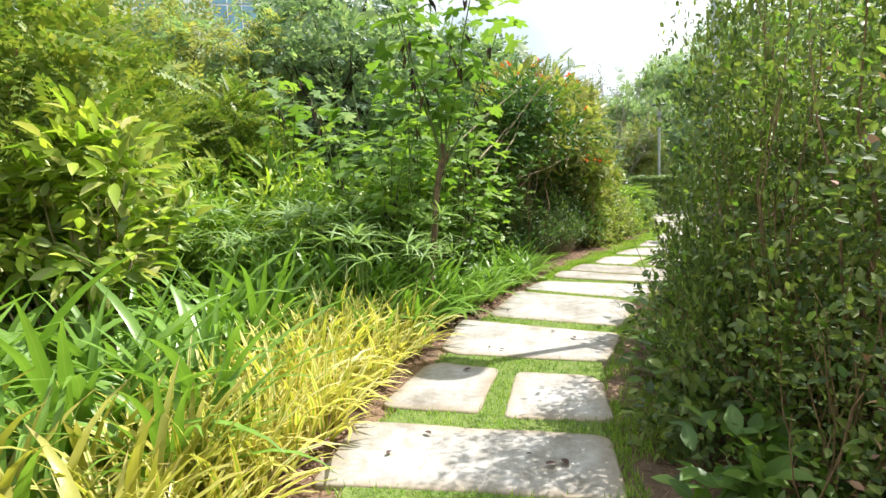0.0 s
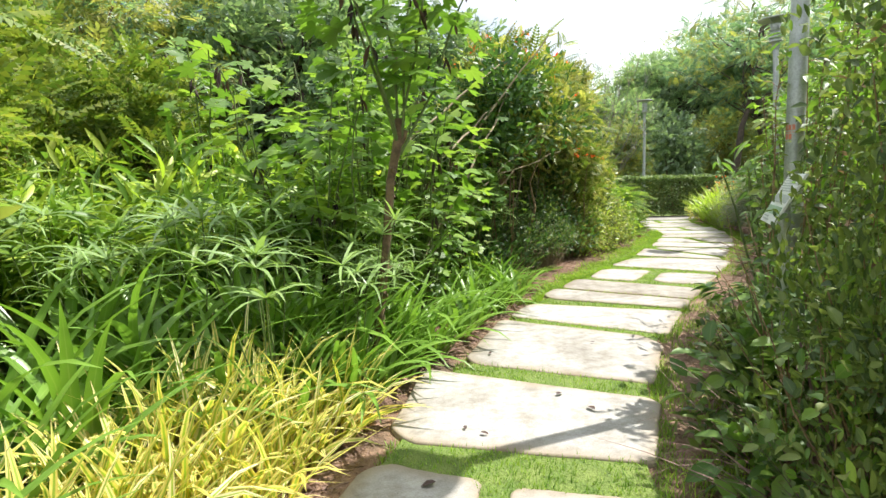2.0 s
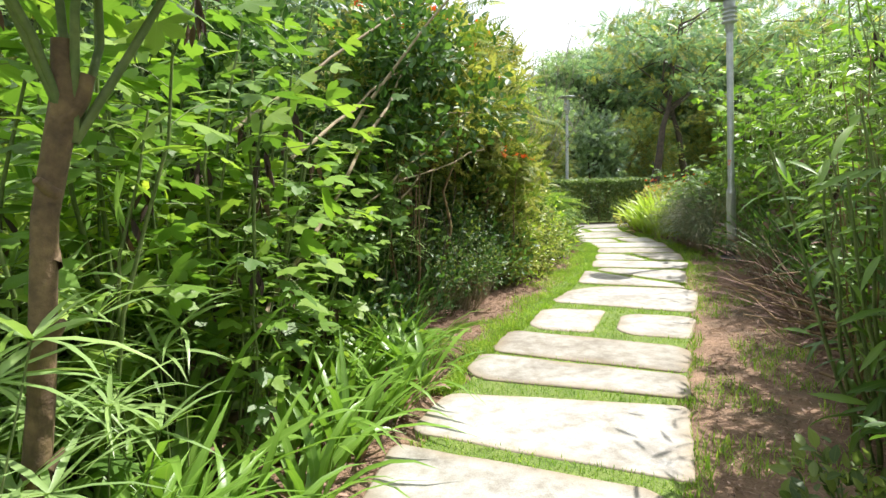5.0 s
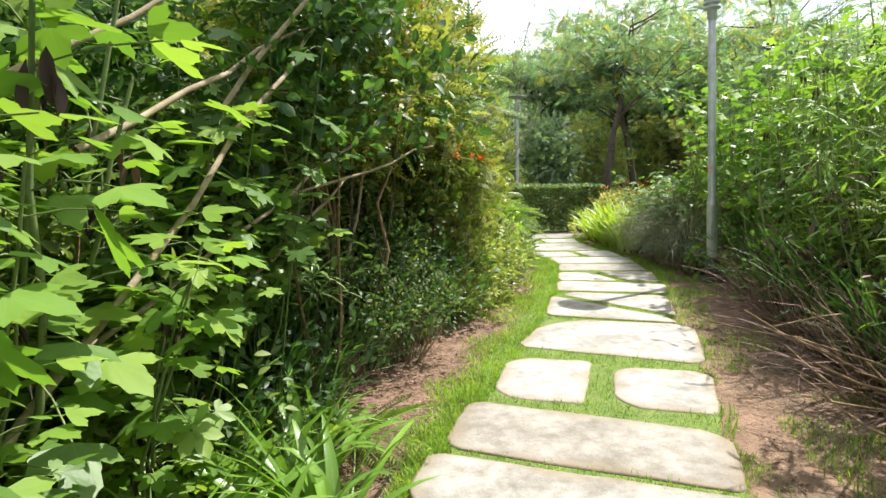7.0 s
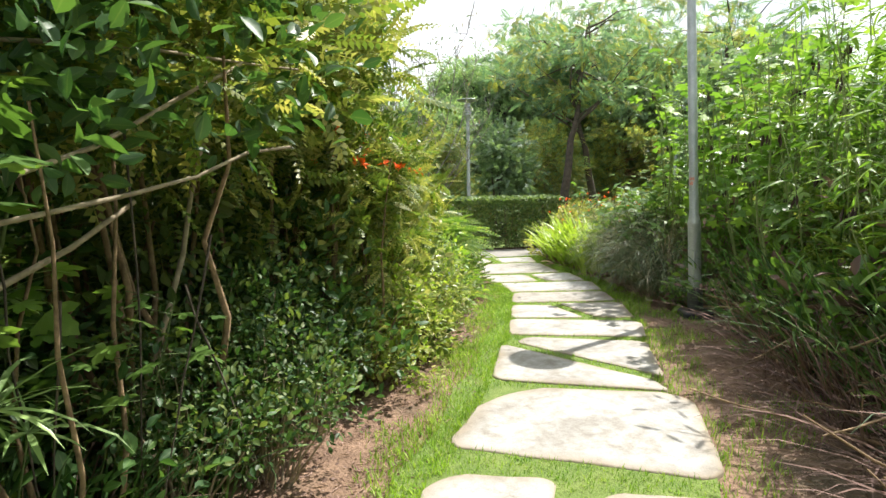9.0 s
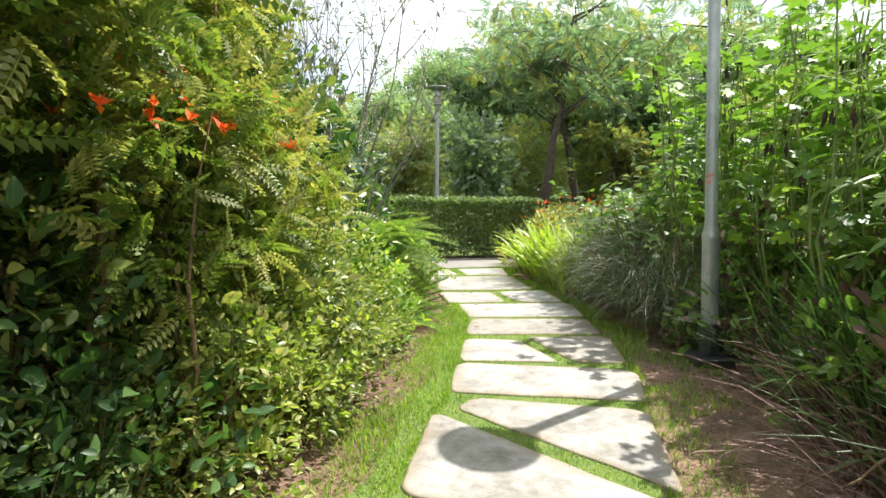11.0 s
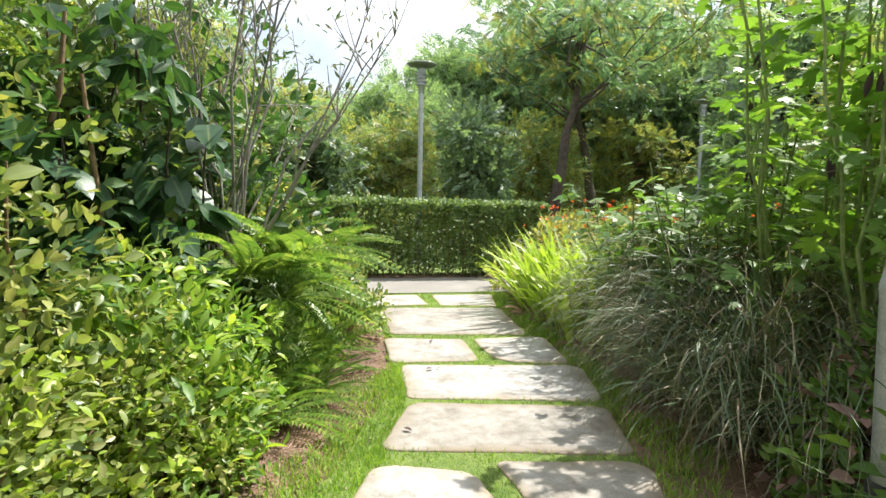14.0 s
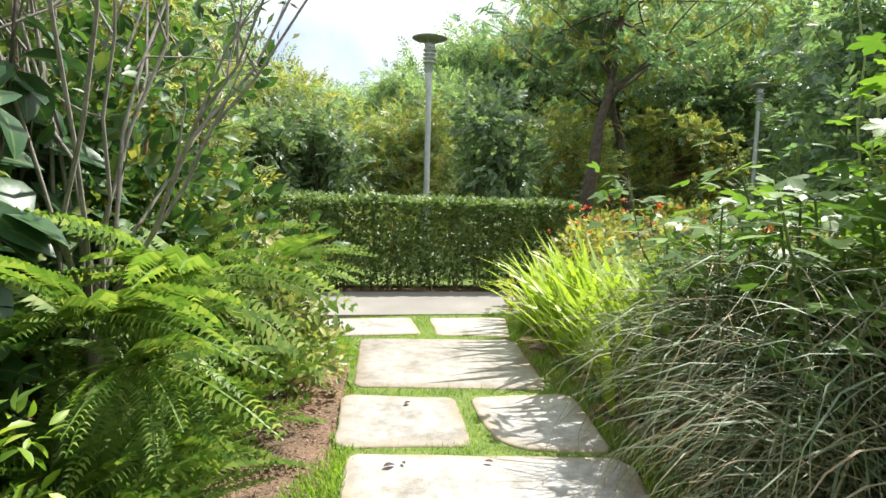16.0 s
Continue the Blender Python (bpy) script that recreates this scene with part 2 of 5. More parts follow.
def slab_mat():
    """Pale cast concrete: cloudy bleaching, brown soil stains that gather along the edges, dark specks."""
    m, nt, p, out = nodes_of("weathered pale concrete slab")
    col = ramp(nt, noise_of(nt, 2.2, 6.0, "Object", 0.65), [(0.32, (0.235, 0.22, 0.195)), (0.47, (0.345, 0.337, 0.318)), (0.66, (0.45, 0.447, 0.436))])
    grain = ramp(nt, noise_of(nt, 110.0, 3.0), [(0.3, (0.80, 0.79, 0.77)), (0.7, (1.1, 1.1, 1.1))])
    col = mixed(nt, 1.0, col, grain, "MULTIPLY")
    streak = ramp(nt, noise_of(nt, 9.0, 8.0, "Object", 0.7), [(0.38, (0.70, 0.66, 0.59)), (0.58, (1.05, 1.05, 1.05))])
    col = mixed(nt, 0.85, col, streak, "MULTIPLY")
    add = nt.nodes.new("ShaderNodeMath")
    add.operation = "MULTIPLY_ADD"
    add.inputs[1].default_value = 1.5
    nt.links.new(noise_of(nt, 4.5, 6.0, "Object", 0.7), add.inputs[0])
    nt.links.new(attribute(nt, "across"), add.inputs[2])
    half = nt.nodes.new("ShaderNodeMath")
    half.operation = "MULTIPLY"
    half.inputs[1].default_value = 0.5
    nt.links.new(add.outputs[0], half.inputs[0])
    dirt = ramp(nt, half.outputs[0], [(0.50, (0, 0, 0)), (0.66, (0.25, 0.25, 0.25)), (0.88, (0.7, 0.7, 0.7))])
    col = mixed(nt, dirt, col, (0.25, 0.185, 0.105))
    speck = ramp(nt, noise_of(nt, 38.0, 2.0), [(0.70, (0, 0, 0)), (0.76, (0.55, 0.55, 0.55))])
    col = mixed(nt, speck, col, (0.12, 0.10, 0.07))
    info = nt.nodes.new("ShaderNodeObjectInfo")
    per = ramp(nt, info.outputs["Random"], [(0.0, (0.78, 0.74, 0.68)), (0.35, (0.95, 0.945, 0.935)), (1.0, (1.1, 1.1, 1.11))])
    col = mixed(nt, 1.0, col, per, "MULTIPLY")
    nt.links.new(col, p.inputs["Base Color"])
    p.inputs["Roughness"].default_value = 0.86
    bumped(nt, p, noise_of(nt, 26.0, 8.0, "Object", 0.7), 0.5, 0.006)
    return m


M_SLAB = slab_mat()


# ---------------------------------------------------------------- mesh tools
def unit(v):
    return v / np.maximum(np.linalg.norm(v, axis=-1, keepdims=True), 1e-9)


class Geo:
    """Gathers pieces of one mesh, with the place across and along each leaf."""

    def __init__(self):
        self.v, self.f, self.a, self.l, self.n = [], [], [], [], 0

    def add(self, v, faces, across=None, along=None):
        v = np.asarray(v, float).reshape(-1, 3)
        self.v.append(v)
        self.a.append(np.zeros(len(v)) if across is None else np.asarray(across, float))
        self.l.append(np.zeros(len(v)) if along is None else np.asarray(along, float))
        for f in faces:
            self.f.extend((np.asarray(f) + self.n).tolist())
        self.n += len(v)
        return self

    def leaves(self, tpl, p, d, size, up=None, wild=0.6):
        """Sets the leaf shape tpl at every p, growing along d, face turned towards up, with some disorder."""
        tv, tf, ta, tl = tpl
        p, d = np.asarray(p, float), unit(np.asarray(d, float))
        n = len(p)
        if n == 0:
            return self
        up = np.tile((0.0, 0.0, 1.0), (n, 1)) if up is None else np.asarray(up, float)
        up = up + rng.normal(0, wild, (n, 3))
        x = unit(np.cross(d, up))
        z = np.cross(x, d)
        s = np.broadcast_to(np.asarray(size, float), (n,))[:, None, None]
        v = p[:, None, :] + s * (tv[None, :, 0:1] * x[:, None, :] + tv[None, :, 1:2] * d[:, None, :] + tv[None, :, 2:3] * z[:, None, :])
        k = len(tv)
        off = (np.arange(n) * k)[:, None, None]
        for f in tf:
            f = np.asarray(f)
            self.f.extend((f[None] + off + self.n).reshape(-1, f.shape[1]).tolist())
        self.v.append(v.reshape(-1, 3))
        self.a.append(np.tile(ta, n))
        self.l.append(np.tile(tl, n))
        self.n += n * k
        return self

    def straps(self, base, azim, rise, length, width, sag, seg=6, fold=0.25, twist=0.3):
        """Arching strap leaves: each starts at base, leans by rise (radians above level) and sags on its way."""
        n = len(base)
        s = np.linspace(0, 1, seg + 1)
        el = rise[:, None] - sag[:, None] * s[None, :] ** 1.4
        step = (length / seg)[:, None]
        h = np.concatenate([np.zeros((n, 1)), np.cumsum(np.cos(el[:, :-1]) * step, 1)], 1)
        z = np.concatenate([np.zeros((n, 1)), np.cumsum(np.sin(el[:, :-1]) * step, 1)], 1)
        bend = azim[:, None] + rng.normal(0, twist, (n, 1)) * s[None, :]
        c = np.stack([base[:, 0:1] + h * np.cos(bend), base[:, 1:2] + h * np.sin(bend), base[:, 2:3] + z], -1)
        side = np.stack([-np.sin(bend), np.cos(bend), rng.normal(0, 0.25, (n, 1)) * np.ones_like(bend)], -1)
        prof = np.minimum(1.0, 0.55 + 2.2 * s) * np.maximum(0.0, 1 - s ** 2.6) + 0.02
        w = (width[:, None] * prof[None, :])[..., None]
        up = np.stack([-np.sin(el) * np.cos(bend), -np.sin(el) * np.sin(bend), np.cos(el)], -1)
        v = np.stack([c - side * w + up * w * fold, c, c + side * w + up * w * fold], 2)
        k = 3 * (seg + 1)
        f = []
        for i in range(seg):
            a = 3 * i
            f += [(a, a + 1, a + 4, a + 3), (a + 1, a + 2, a + 5, a + 4)]
        off = (np.arange(n) * k)[:, None, None]
        f = np.asarray(f)
        self.f.extend((f[None] + off + self.n).reshape(-1, 4).tolist())
        self.v.append(v.reshape(-1, 3))
        self.a.append(np.tile(np.tile((1.0, 0.0, 1.0), seg + 1), n))
        self.l.append(np.tile(np.repeat(s, 3), n))
        self.n += n * k
        return self

    def tube(self, pts, radii, sides=6):
        pts = np.asarray(pts, float)
        n = len(pts)
        radii = np.broadcast_to(np.asarray(radii, float), (n,))
        t = unit(np.gradient(pts, axis=0))
        ref = np.array((0.31, 0.17, 0.93)) if abs(t[0][2]) < 0.8 else np.array((1.0, 0.13, 0.0))
        x = unit(np.cross(t, ref))
        y = np.cross(t, x)
        a = np.linspace(0, 2 * np.pi, sides, endpoint=False)
        v = pts[:, None] + radii[:, None, None] * (np.cos(a)[None, :, None] * x[:, None] + np.sin(a)[None, :, None] * y[:, None])
        f = [(i * sides + j, i * sides + (j + 1) % sides, (i + 1) * sides + (j + 1) % sides, (i + 1) * sides + j) for i in range(n - 1) for j in range(sides)]
        self.add(v.reshape(-1, 3), [f])
        self.add(v[-1], [[tuple(range(sides))]])
        return self

    def spin(self, profile, sides=24, at=(0, 0, 0)):
        """A turned shape from (radius, height) pairs."""
        a = np.linspace(0, 2 * np.pi, sides, endpoint=False)
        v = np.array([(r * math.cos(b) + at[0], r * math.sin(b) + at[1], z + at[2]) for r, z in profile for b in a])
        f = [(i * sides + j, i * sides + (j + 1) % sides, (i + 1) * sides + (j + 1) % sides, (i + 1) * sides + j) for i in range(len(profile) - 1) for j in range(sides)]
        return self.add(v, [f])

    def box(self, cx, cy, cz, sx, sy, sz, rz=0.0):
        c, s = math.cos(rz), math.sin(rz)
        v = [(cx + c * x * sx - s * y * sy, cy + s * x * sx + c * y * sy, cz + z * sz) for x in (-0.5, 0.5) for y in (-0.5, 0.5) for z in (-0.5, 0.5)]
        return self.add(v, [[(0, 1, 3, 2), (4, 6, 7, 5), (0, 4, 5, 1), (2, 3, 7, 6), (0, 2, 6, 4), (1, 5, 7, 3)]])

    def split(self, k):
        """The same geometry cut into pieces of k vertices each."""
        v, a, l = np.concatenate(self.v), np.concatenate(self.a), np.concatenate(self.l)
        f = np.array(self.f)
        out = []
        for i in range(len(v) // k):
            g = Geo()
            sel = f[(f[:, 0] >= i * k) & (f[:, 0] < (i + 1) * k)] - i * k
            out.append(g.add(v[i * k:(i + 1) * k], [sel], a[i * k:(i + 1) * k], l[i * k:(i + 1) * k]))
        return out

    def mesh(self, name, smooth=True):
        me = bpy.data.meshes.new(name)
        me.from_pydata(np.concatenate(self.v).tolist(), [], self.f)
        for key, vals in (("across", self.a), ("along", self.l)):
            me.attributes.new(key, "FLOAT", "POINT").data.foreach_set("value", np.concatenate(vals).astype(np.float32))
        if smooth:
            me.polygons.foreach_set("use_smooth", np.ones(len(me.polygons), dtype=bool))
        me.update()
        return me


def thing(name, label, category, group="", kind=""):
    return tagged(new(name), label, category, group, kind)


def part(name, geo, material, parent=None, label="", smooth=True):
    ob = new(name, geo.mesh(name, smooth) if isinstance(geo, Geo) else geo)
    if not ob.data.materials:
        ob.data.materials.append(material)
    if parent is not None:
        ob.parent = parent
    if label:
        ob["label"] = label
    if name in MANY:
        ob["kind"] = "stuff"
    return ob


MANY = {"leaves", "young_leaves", "blades", "dead_blades", "dead_leaves", "flowers", "crown", "crown_tint", "chips", "petioles", "branch_frame"}


# ---------------------------------------------------------------- leaf shapes (grow along y, face z)
def diamond(w=0.3, fold=0.12):
    v = np.array([(0, 0, 0), (-w, 0.45, fold), (0, 1, -0.08), (w, 0.45, fold)], float)
    return v, [[(0, 1, 2), (0, 2, 3)]], np.array((0, 1, 0, 1.0)), np.array((0, 0.45, 1, 0.45))


def oval(w=0.26, fold=0.1, droop=0.15):
    ys = (0.0, 0.22, 0.5, 0.78, 1.0)
    ws = (0.0, 0.75, 1.0, 0.62, 0.0)
    v, a, l = [], [], []
    for y, k in zip(ys, ws):
        z = -droop * y * y
        v += [(-w * k, y, z + fold * k), (0, y, z), (w * k, y, z + fold * k)]
        a += [1, 0, 1]
        l += [y] * 3
    f = []
    for i in range(4):
        b = 3 * i
        f += [(b, b + 1, b + 4, b + 3), (b + 1, b + 2, b + 5, b + 4)]
    return np.array(v, float), [f], np.array(a, float), np.array(l, float)


def lobed(lobes=3, cut=0.45, droop=0.22):
    """A maple-like leaf on its stalk, three or five pointed lobes."""
    out = []
    span = np.linspace(-1.0, 1.0, lobes) * (1.05 if lobes == 3 else 1.75)
    for i, ang in enumerate(span):
        r = 0.8 if ang == 0 else 0.8 - 0.18 * abs(ang) / max(span)
        for da, k in ((-0.40, 0.60), (-0.28, 0.80), (-0.15, 0.84), (0.0, 1.0), (0.15, 0.84), (0.28, 0.80), (0.40, 0.60)):
            out.append((math.sin(ang + da) * r * k, 0.25 + math.cos(ang + da) * r * k))
        if i < lobes - 1:
            m = (ang + span[i + 1]) / 2
            out.append((math.sin(m) * cut * 0.8, 0.25 + math.cos(m) * cut * 0.8))
    v = [(0, 0, 0), (0, 0.25, 0.0)] + [(x, y, -droop * (x * x + (y - 0.25) ** 2)) for x, y in out]
    n = len(out)
    f = [(1, i + 3, i + 2) for i in range(n - 1)]
    stalk = [(-0.012, 0.0, 0), (0.012, 0.0, 0), (0.012, 0.25, 0), (-0.012, 0.25, 0)]
    k = len(v)
    v += stalk
    a = [0, 0] + [0.1 if i % 8 == 3 else 1.0 for i in range(n)] + [0.3] * 4
    l = [0, 0.2] + [1.0 if i % 8 == 3 else 0.6 for i in range(n)] + [0] * 4
    return np.array(v, float), [f, [(k, k + 1, k + 2, k + 3)]], np.array(a, float), np.array(l, float)


def feather(pairs=9, leaflet=0.2, w=0.055, droop=0.25, taper=True):
    """A frond with leaflets set in pairs along its midrib."""
    v, f, a, l = [], [], [], []
    for i in range(pairs):
        y = 0.08 + 0.9 * i / (pairs - 1)
        z = -droop * y * y
        k = leaflet * (math.sin(math.pi * min(1.0, 0.18 + 0.82 * y)) ** 0.6 * 0.85 + 0.15 if taper else 1.0)
        for sgn in (-1, 1):
            b = len(v)
            lean = 0.35 * k
            v += [(0, y, z), (sgn * k * 0.5, y + lean * 0.5 - w, z + 0.02), (sgn * k, y + lean, z - 0.25 * k), (sgn * k * 0.5, y + lean * 0.5 + w, z + 0.02)]
            f.append((b, b + 1, b + 2, b + 3) if sgn > 0 else (b, b + 3, b + 2, b + 1))
            a += [0, 1, 0, 1]
            l += [y] * 4
    n = 5
    for i in range(n):
        y0, y1 = i / n, (i + 1) / n
        b = len(v)
        v += [(-0.008, y0, -droop * y0 * y0), (0.008, y0, -droop * y0 * y0), (0.005, y1, -droop * y1 * y1), (-0.005, y1, -droop * y1 * y1)]
        f.append((b, b + 1, b + 2, b + 3))
        a += [0] * 4
        l += [y0] * 4
    return np.array(v, float), [f], np.array(a, float), np.array(l, float)


def spray(n=7, w=0.11, size=0.42):
    """A twig end with leaves on both sides, all one flat cluster."""
    v, f, a, l = [], [], [], []
    r = random.Random(n)
    for i in range(n):
        y = 0.15 + 0.7 * i / (n - 1)
        s = -1 if i % 2 else 1
        ang = s * r.uniform(0.5, 1.1) if i < n - 1 else 0.0
        dx, dy = math.sin(ang), math.cos(ang)
        k = size * r.uniform(0.8, 1.15)
        dz = r.uniform(-0.3, 0.15)
        b = len(v)
        v += [(0, y, 0), (dx * k * 0.5 - dy * w, y + dy * k * 0.5 + dx * w, dz * k * 0.5 + 0.03), (dx * k, y + dy * k, dz * k), (dx * k * 0.5 + dy * w, y + dy * k * 0.5 - dx * w, dz * k * 0.5 + 0.03)]
        f += [(b, b + 1, b + 2), (b, b + 2, b + 3)]
        a += [0, 1, 0, 1]
        l += [0, 0.5, 1, 0.5]
    return np.array(v, float), [f], np.array(a, float), np.array(l, float)


T_NEEDLE = diamond(0.035, 0.01)
T_DIAMOND, T_SLIM, T_OVAL, T_OBOV = diamond(), diamond(0.13, 0.04), oval(), oval(0.2, 0.08, 0.25)
T_LOBE3, T_LOBE5, T_BROAD = lobed(3, 0.55), lobed(5, 0.5), oval(0.33, 0.07, 0.3)
T_LONG, T_DEAD = oval(0.085, 0.03, 0.3), oval(0.13, 0.16, -0.2)
T_FEATHER, T_FERN, T_SPRAY, T_SPRAY2 = feather(), feather(25, 0.15, 0.024, 0.6), spray(), spray(9, 0.06, 0.36)


def sphere_dirs(n):
    return unit(rng.normal(0, 1, (n, 3)))


def wander(a, b, n=6, sway=0.08):
    """A bent line from a to b."""
    a, b = np.asarray(a, float), np.asarray(b, float)
    t = np.linspace(0, 1, n)[:, None]
    ln = np.linalg.norm(b - a)
    p = a + (b - a) * t
    w = np.cumsum(rng.normal(0, sway * ln / n, (n, 3)), 0)
    w -= w[0] + (w[-1] - w[0]) * t
    return p + w


# ---------------------------------------------------------------- ground, path, road
def edge_at(line, y):
    """x of a bent edge line at y."""
    return np.interp(y, [p[1] for p in line], [p[0] for p in line])


LEFT_BED = [(-1.6, -4), (-0.9, 2.6), (-0.45, 4.6), (0.1, 6.3), (0.9, 7.9), (1.55, 9.2), (2.2, 11.0), (3.1, 12.3), (4.6, 14.6), (5.5, 16.0), (6.0, 17.7), (6.6, 20.7)]
RIGHT_BED = [(1.2, -4), (1.15, 2.6), (1.7, 4.6), (2.4, 5.6), (3.4, 7.2), (4.74, 8.86), (6.1, 10.4), (6.9, 12.2), (7.55, 13.7), (7.9, 15.3), (8.35, 17.3), (9.1, 20.4)]

ground = tagged(new("ground"), "red-brown garden soil with dry litter", "ground", kind="structure")
gg = Geo()
n = 130
gx = np.linspace(-1, 1, n)
gx = 4 + np.sign(gx) * (np.abs(gx) ** 3.2) * 420
gy = np.linspace(-1, 1, n)
gy = 10 + np.sign(gy) * (np.abs(gy) ** 3.2) * 420
GX, GY = np.meshgrid(gx, gy)
ground_z = np.array([[noise.noise(Vector((x * 1.3, y * 1.3, 0))) * 0.02 + noise.noise(Vector((x * 5, y * 5, 3))) * 0.008 for x in gx] for y in gy])
inpath = (GX > np.interp(GY, [p[1] for p in LEFT_BED], [p[0] for p in LEFT_BED]) - 0.3) & (GX < np.interp(GY, [p[1] for p in RIGHT_BED], [p[0] for p in RIGHT_BED]) + 0.4)
GZ = -0.035 + np.where(inpath, ground_z * 0.4, ground_z)
GZ = np.where((GY > 19.5) & (GY < 24), -0.05, GZ)
gf = [(j * n + i, j * n + i + 1, (j + 1) * n + i + 1, (j + 1) * n + i) for j in range(n - 1) for i in range(n - 1)]
gg.add(np.stack([GX, GY, GZ], -1).reshape(-1, 3), [gf])
part("soil", gg, M_SOIL, ground)

# the concrete road across the end, and the turf that lies beyond it
ROAD_DIR = Vector((-0.988, 0.153, 0)).normalized()
road = tagged(new("road"), "pale grey concrete footpath with worn surface", "road", kind="structure")
rg = Geo()
mid, ang = Vector((8.1, 21.48, 0)), math.atan2(ROAD_DIR.y, ROAD_DIR.x)
for i in range(-12, 12):
    c = mid + ROAD_DIR * (i * 3.0)
    rg.box(c.x, c.y, -0.045, 2.992, 1.66, 0.09, ang)
part("road_surface", rg, M_ROAD, road, smooth=False)
turf = tagged(new("lawn"), "mown green turf beyond the hedge", "lawn", kind="structure")
tg = Geo()
tv = [(-60, 30.0, -0.02), (-60, 130, -0.02), (90, 130, -0.02), (90, 14.0, -0.02), (26, 20.2, -0.02), (-12, 26.1, -0.02)]
tg.add(tv, [[tuple(range(6))[::-1]]])
for rows in ([(-70.0, q, float(edge_at(LEFT_BED, min(q, 20.7))) - 2.6) for q in (-60.0, -4.0, 4.0, 8.0, 12.0, 16.0, 20.5)], [(float(edge_at(RIGHT_BED, min(q, 20.4))) + 3.2, q, 80.0) for q in (-60.0, -4.0, 4.0, 8.0, 12.0, 16.0, 19.4)]):
    k = len(rows)
    tg.add([(a, q, -0.012) for a, q, b in rows] + [(b, q, -0.012) for a, q, b in rows], [[(i, k + i, k + i + 1, i + 1) for i in range(k - 1)]])
part("turf", tg, M_TURF, turf)

SLABS = []


def slab(parent, nl, nr, fr, fl, cuts=(0.06, 0.06, 0.06, 0.06), seed=0):
    """One cast slab between its four corners, each corner cut off by its own length and worn round, with a wavy edge."""
    r = random.Random(seed)
    c = [Vector((*q, 0)) for q in (nl, nr, fr, fl)]
    SLABS.append([(q.x, q.y) for q in c])
    ring, ends = [], []
    for i in range(4):
        u, w = c[i - 1] - c[i], c[(i + 1) % 4] - c[i]
        ends.append((c[i] + u.normalized() * min(cuts[i], 0.45 * u.length), c[i] + w.normalized() * min(cuts[i] * r.uniform(0.8, 1.25), 0.45 * w.length)))
    for i in range(4):
        p, q = ends[i]
        ctl = (p + q) * 0.26 + c[i] * 0.48
        ring += [p * (1 - k) ** 2 + ctl * 2 * k * (1 - k) + q * k * k for k in (0, 0.17, 0.33, 0.5, 0.67, 0.83)]
        nxt = ends[(i + 1) % 4][0]
        ring += [q.lerp(nxt, k / 8) for k in range(8)]
    m = len(ring)
    mid = sum(ring, Vector()) / m
    rows = []
    for inset, z in ((0.20, 0.001), (0.022, 0.0), (0.008, -0.003), (0.0, -0.012), (0.0, -0.09)):
        row = []
        for i, p in enumerate(ring):
            wob = 0.022 * noise.noise(Vector((p.x * 2.6, p.y * 2.6, seed))) + 0.007 * noise.noise(Vector((p.x * 11, p.y * 11, seed)))
            d = (p - mid)
            q = mid + d * (1 + (wob - inset) / d.length)
            row.append((q.x, q.y, z + 0.003 * noise.noise(Vector((p.x * 2, p.y * 2, 9)))))
        rows.append(row)
    g = Geo()
    v = [q for row in rows for q in row]
    f = [(k * m + i, (k + 1) * m + i, (k + 1) * m + (i + 1) % m, k * m + (i + 1) % m) for k in range(4) for i in range(m)]
    g.add(v, [f, [tuple(range(m))]], np.repeat((0.0, 0.8, 1.0, 1.0, 1.0), m))
    ob = part("slab", g, M_SLAB, parent)
    tilt = r.uniform(-0.004, 0.004)
    ob.location.z = tilt
    return ob


pavement = tagged(new("pavement"), "stepping path of pale weathered concrete slabs with grassy joints", "path", kind="structure")
slab(pavement, (-0.75, -0.35), (0.80, -0.45), (0.84, 0.42), (-0.72, 0.55), (0.06, 0.06, 0.06, 0.06), 1)
slab(pavement, (-0.72, 0.68), (0.84, 0.56), (0.86, 1.40), (-0.70, 1.62), (0.06, 0.06, 0.06, 0.06), 2)
slab(pavement, (-0.72, 1.75), (0.86, 1.55), (0.91, 2.46), (-0.69, 2.68), (0.06, 0.05, 0.08, 0.06), 3)
slab(pavement, (-0.68, 2.85), (0.92, 2.60), (1.04, 3.30), (-0.56, 3.64), (0.05, 0.05, 0.08, 0.05), 4)
slab(pavement, (-0.44, 3.86), (0.26, 3.68), (0.48, 4.58), (-0.10, 4.84), (0.08, 0.05, 0.05, 0.14), 5)
slab(pavement, (0.41, 3.60), (1.12, 3.50), (1.26, 4.36), (0.62, 4.50), (0.05, 0.06, 0.16, 0.06), 6)
slab(pavement, (-0.06, 5.08), (1.40, 4.66), (1.78, 5.50), (0.20, 6.32), (0.22, 0.05, 0.1, 0.08), 7)
slab(pavement, (0.50, 6.45), (1.86, 5.78), (2.42, 6.92), (1.02, 7.88), (0.2, 0.05, 0.28, 0.08), 8)
slab(pavement, (1.13, 8.00), (2.50, 7.03), (3.06, 7.92), (1.49, 8.60), (0.1, 0.05, 0.07, 0.1), 9)
slab(pavement, (1.64, 8.90), (3.14, 8.02), (3.40, 8.46), (1.98, 9.45), (0.24, 0.1, 0.05, 0.08), 10)
slab(pavement, (2.05, 9.50), (3.44, 8.50), (3.88, 9.10), (2.48, 10.14), (0.12, 0.06, 0.14, 0.1), 11)
slab(pavement, (2.66, 10.20), (3.24, 9.80), (3.82, 10.68), (3.14, 11.02), (0.2, 0.05, 0.08, 0.24), 12)
slab(pavement, (3.43, 9.74), (4.02, 9.34), (4.60, 10.08), (3.92, 10.50), (0.22, 0.08, 0.14, 0.18), 13)
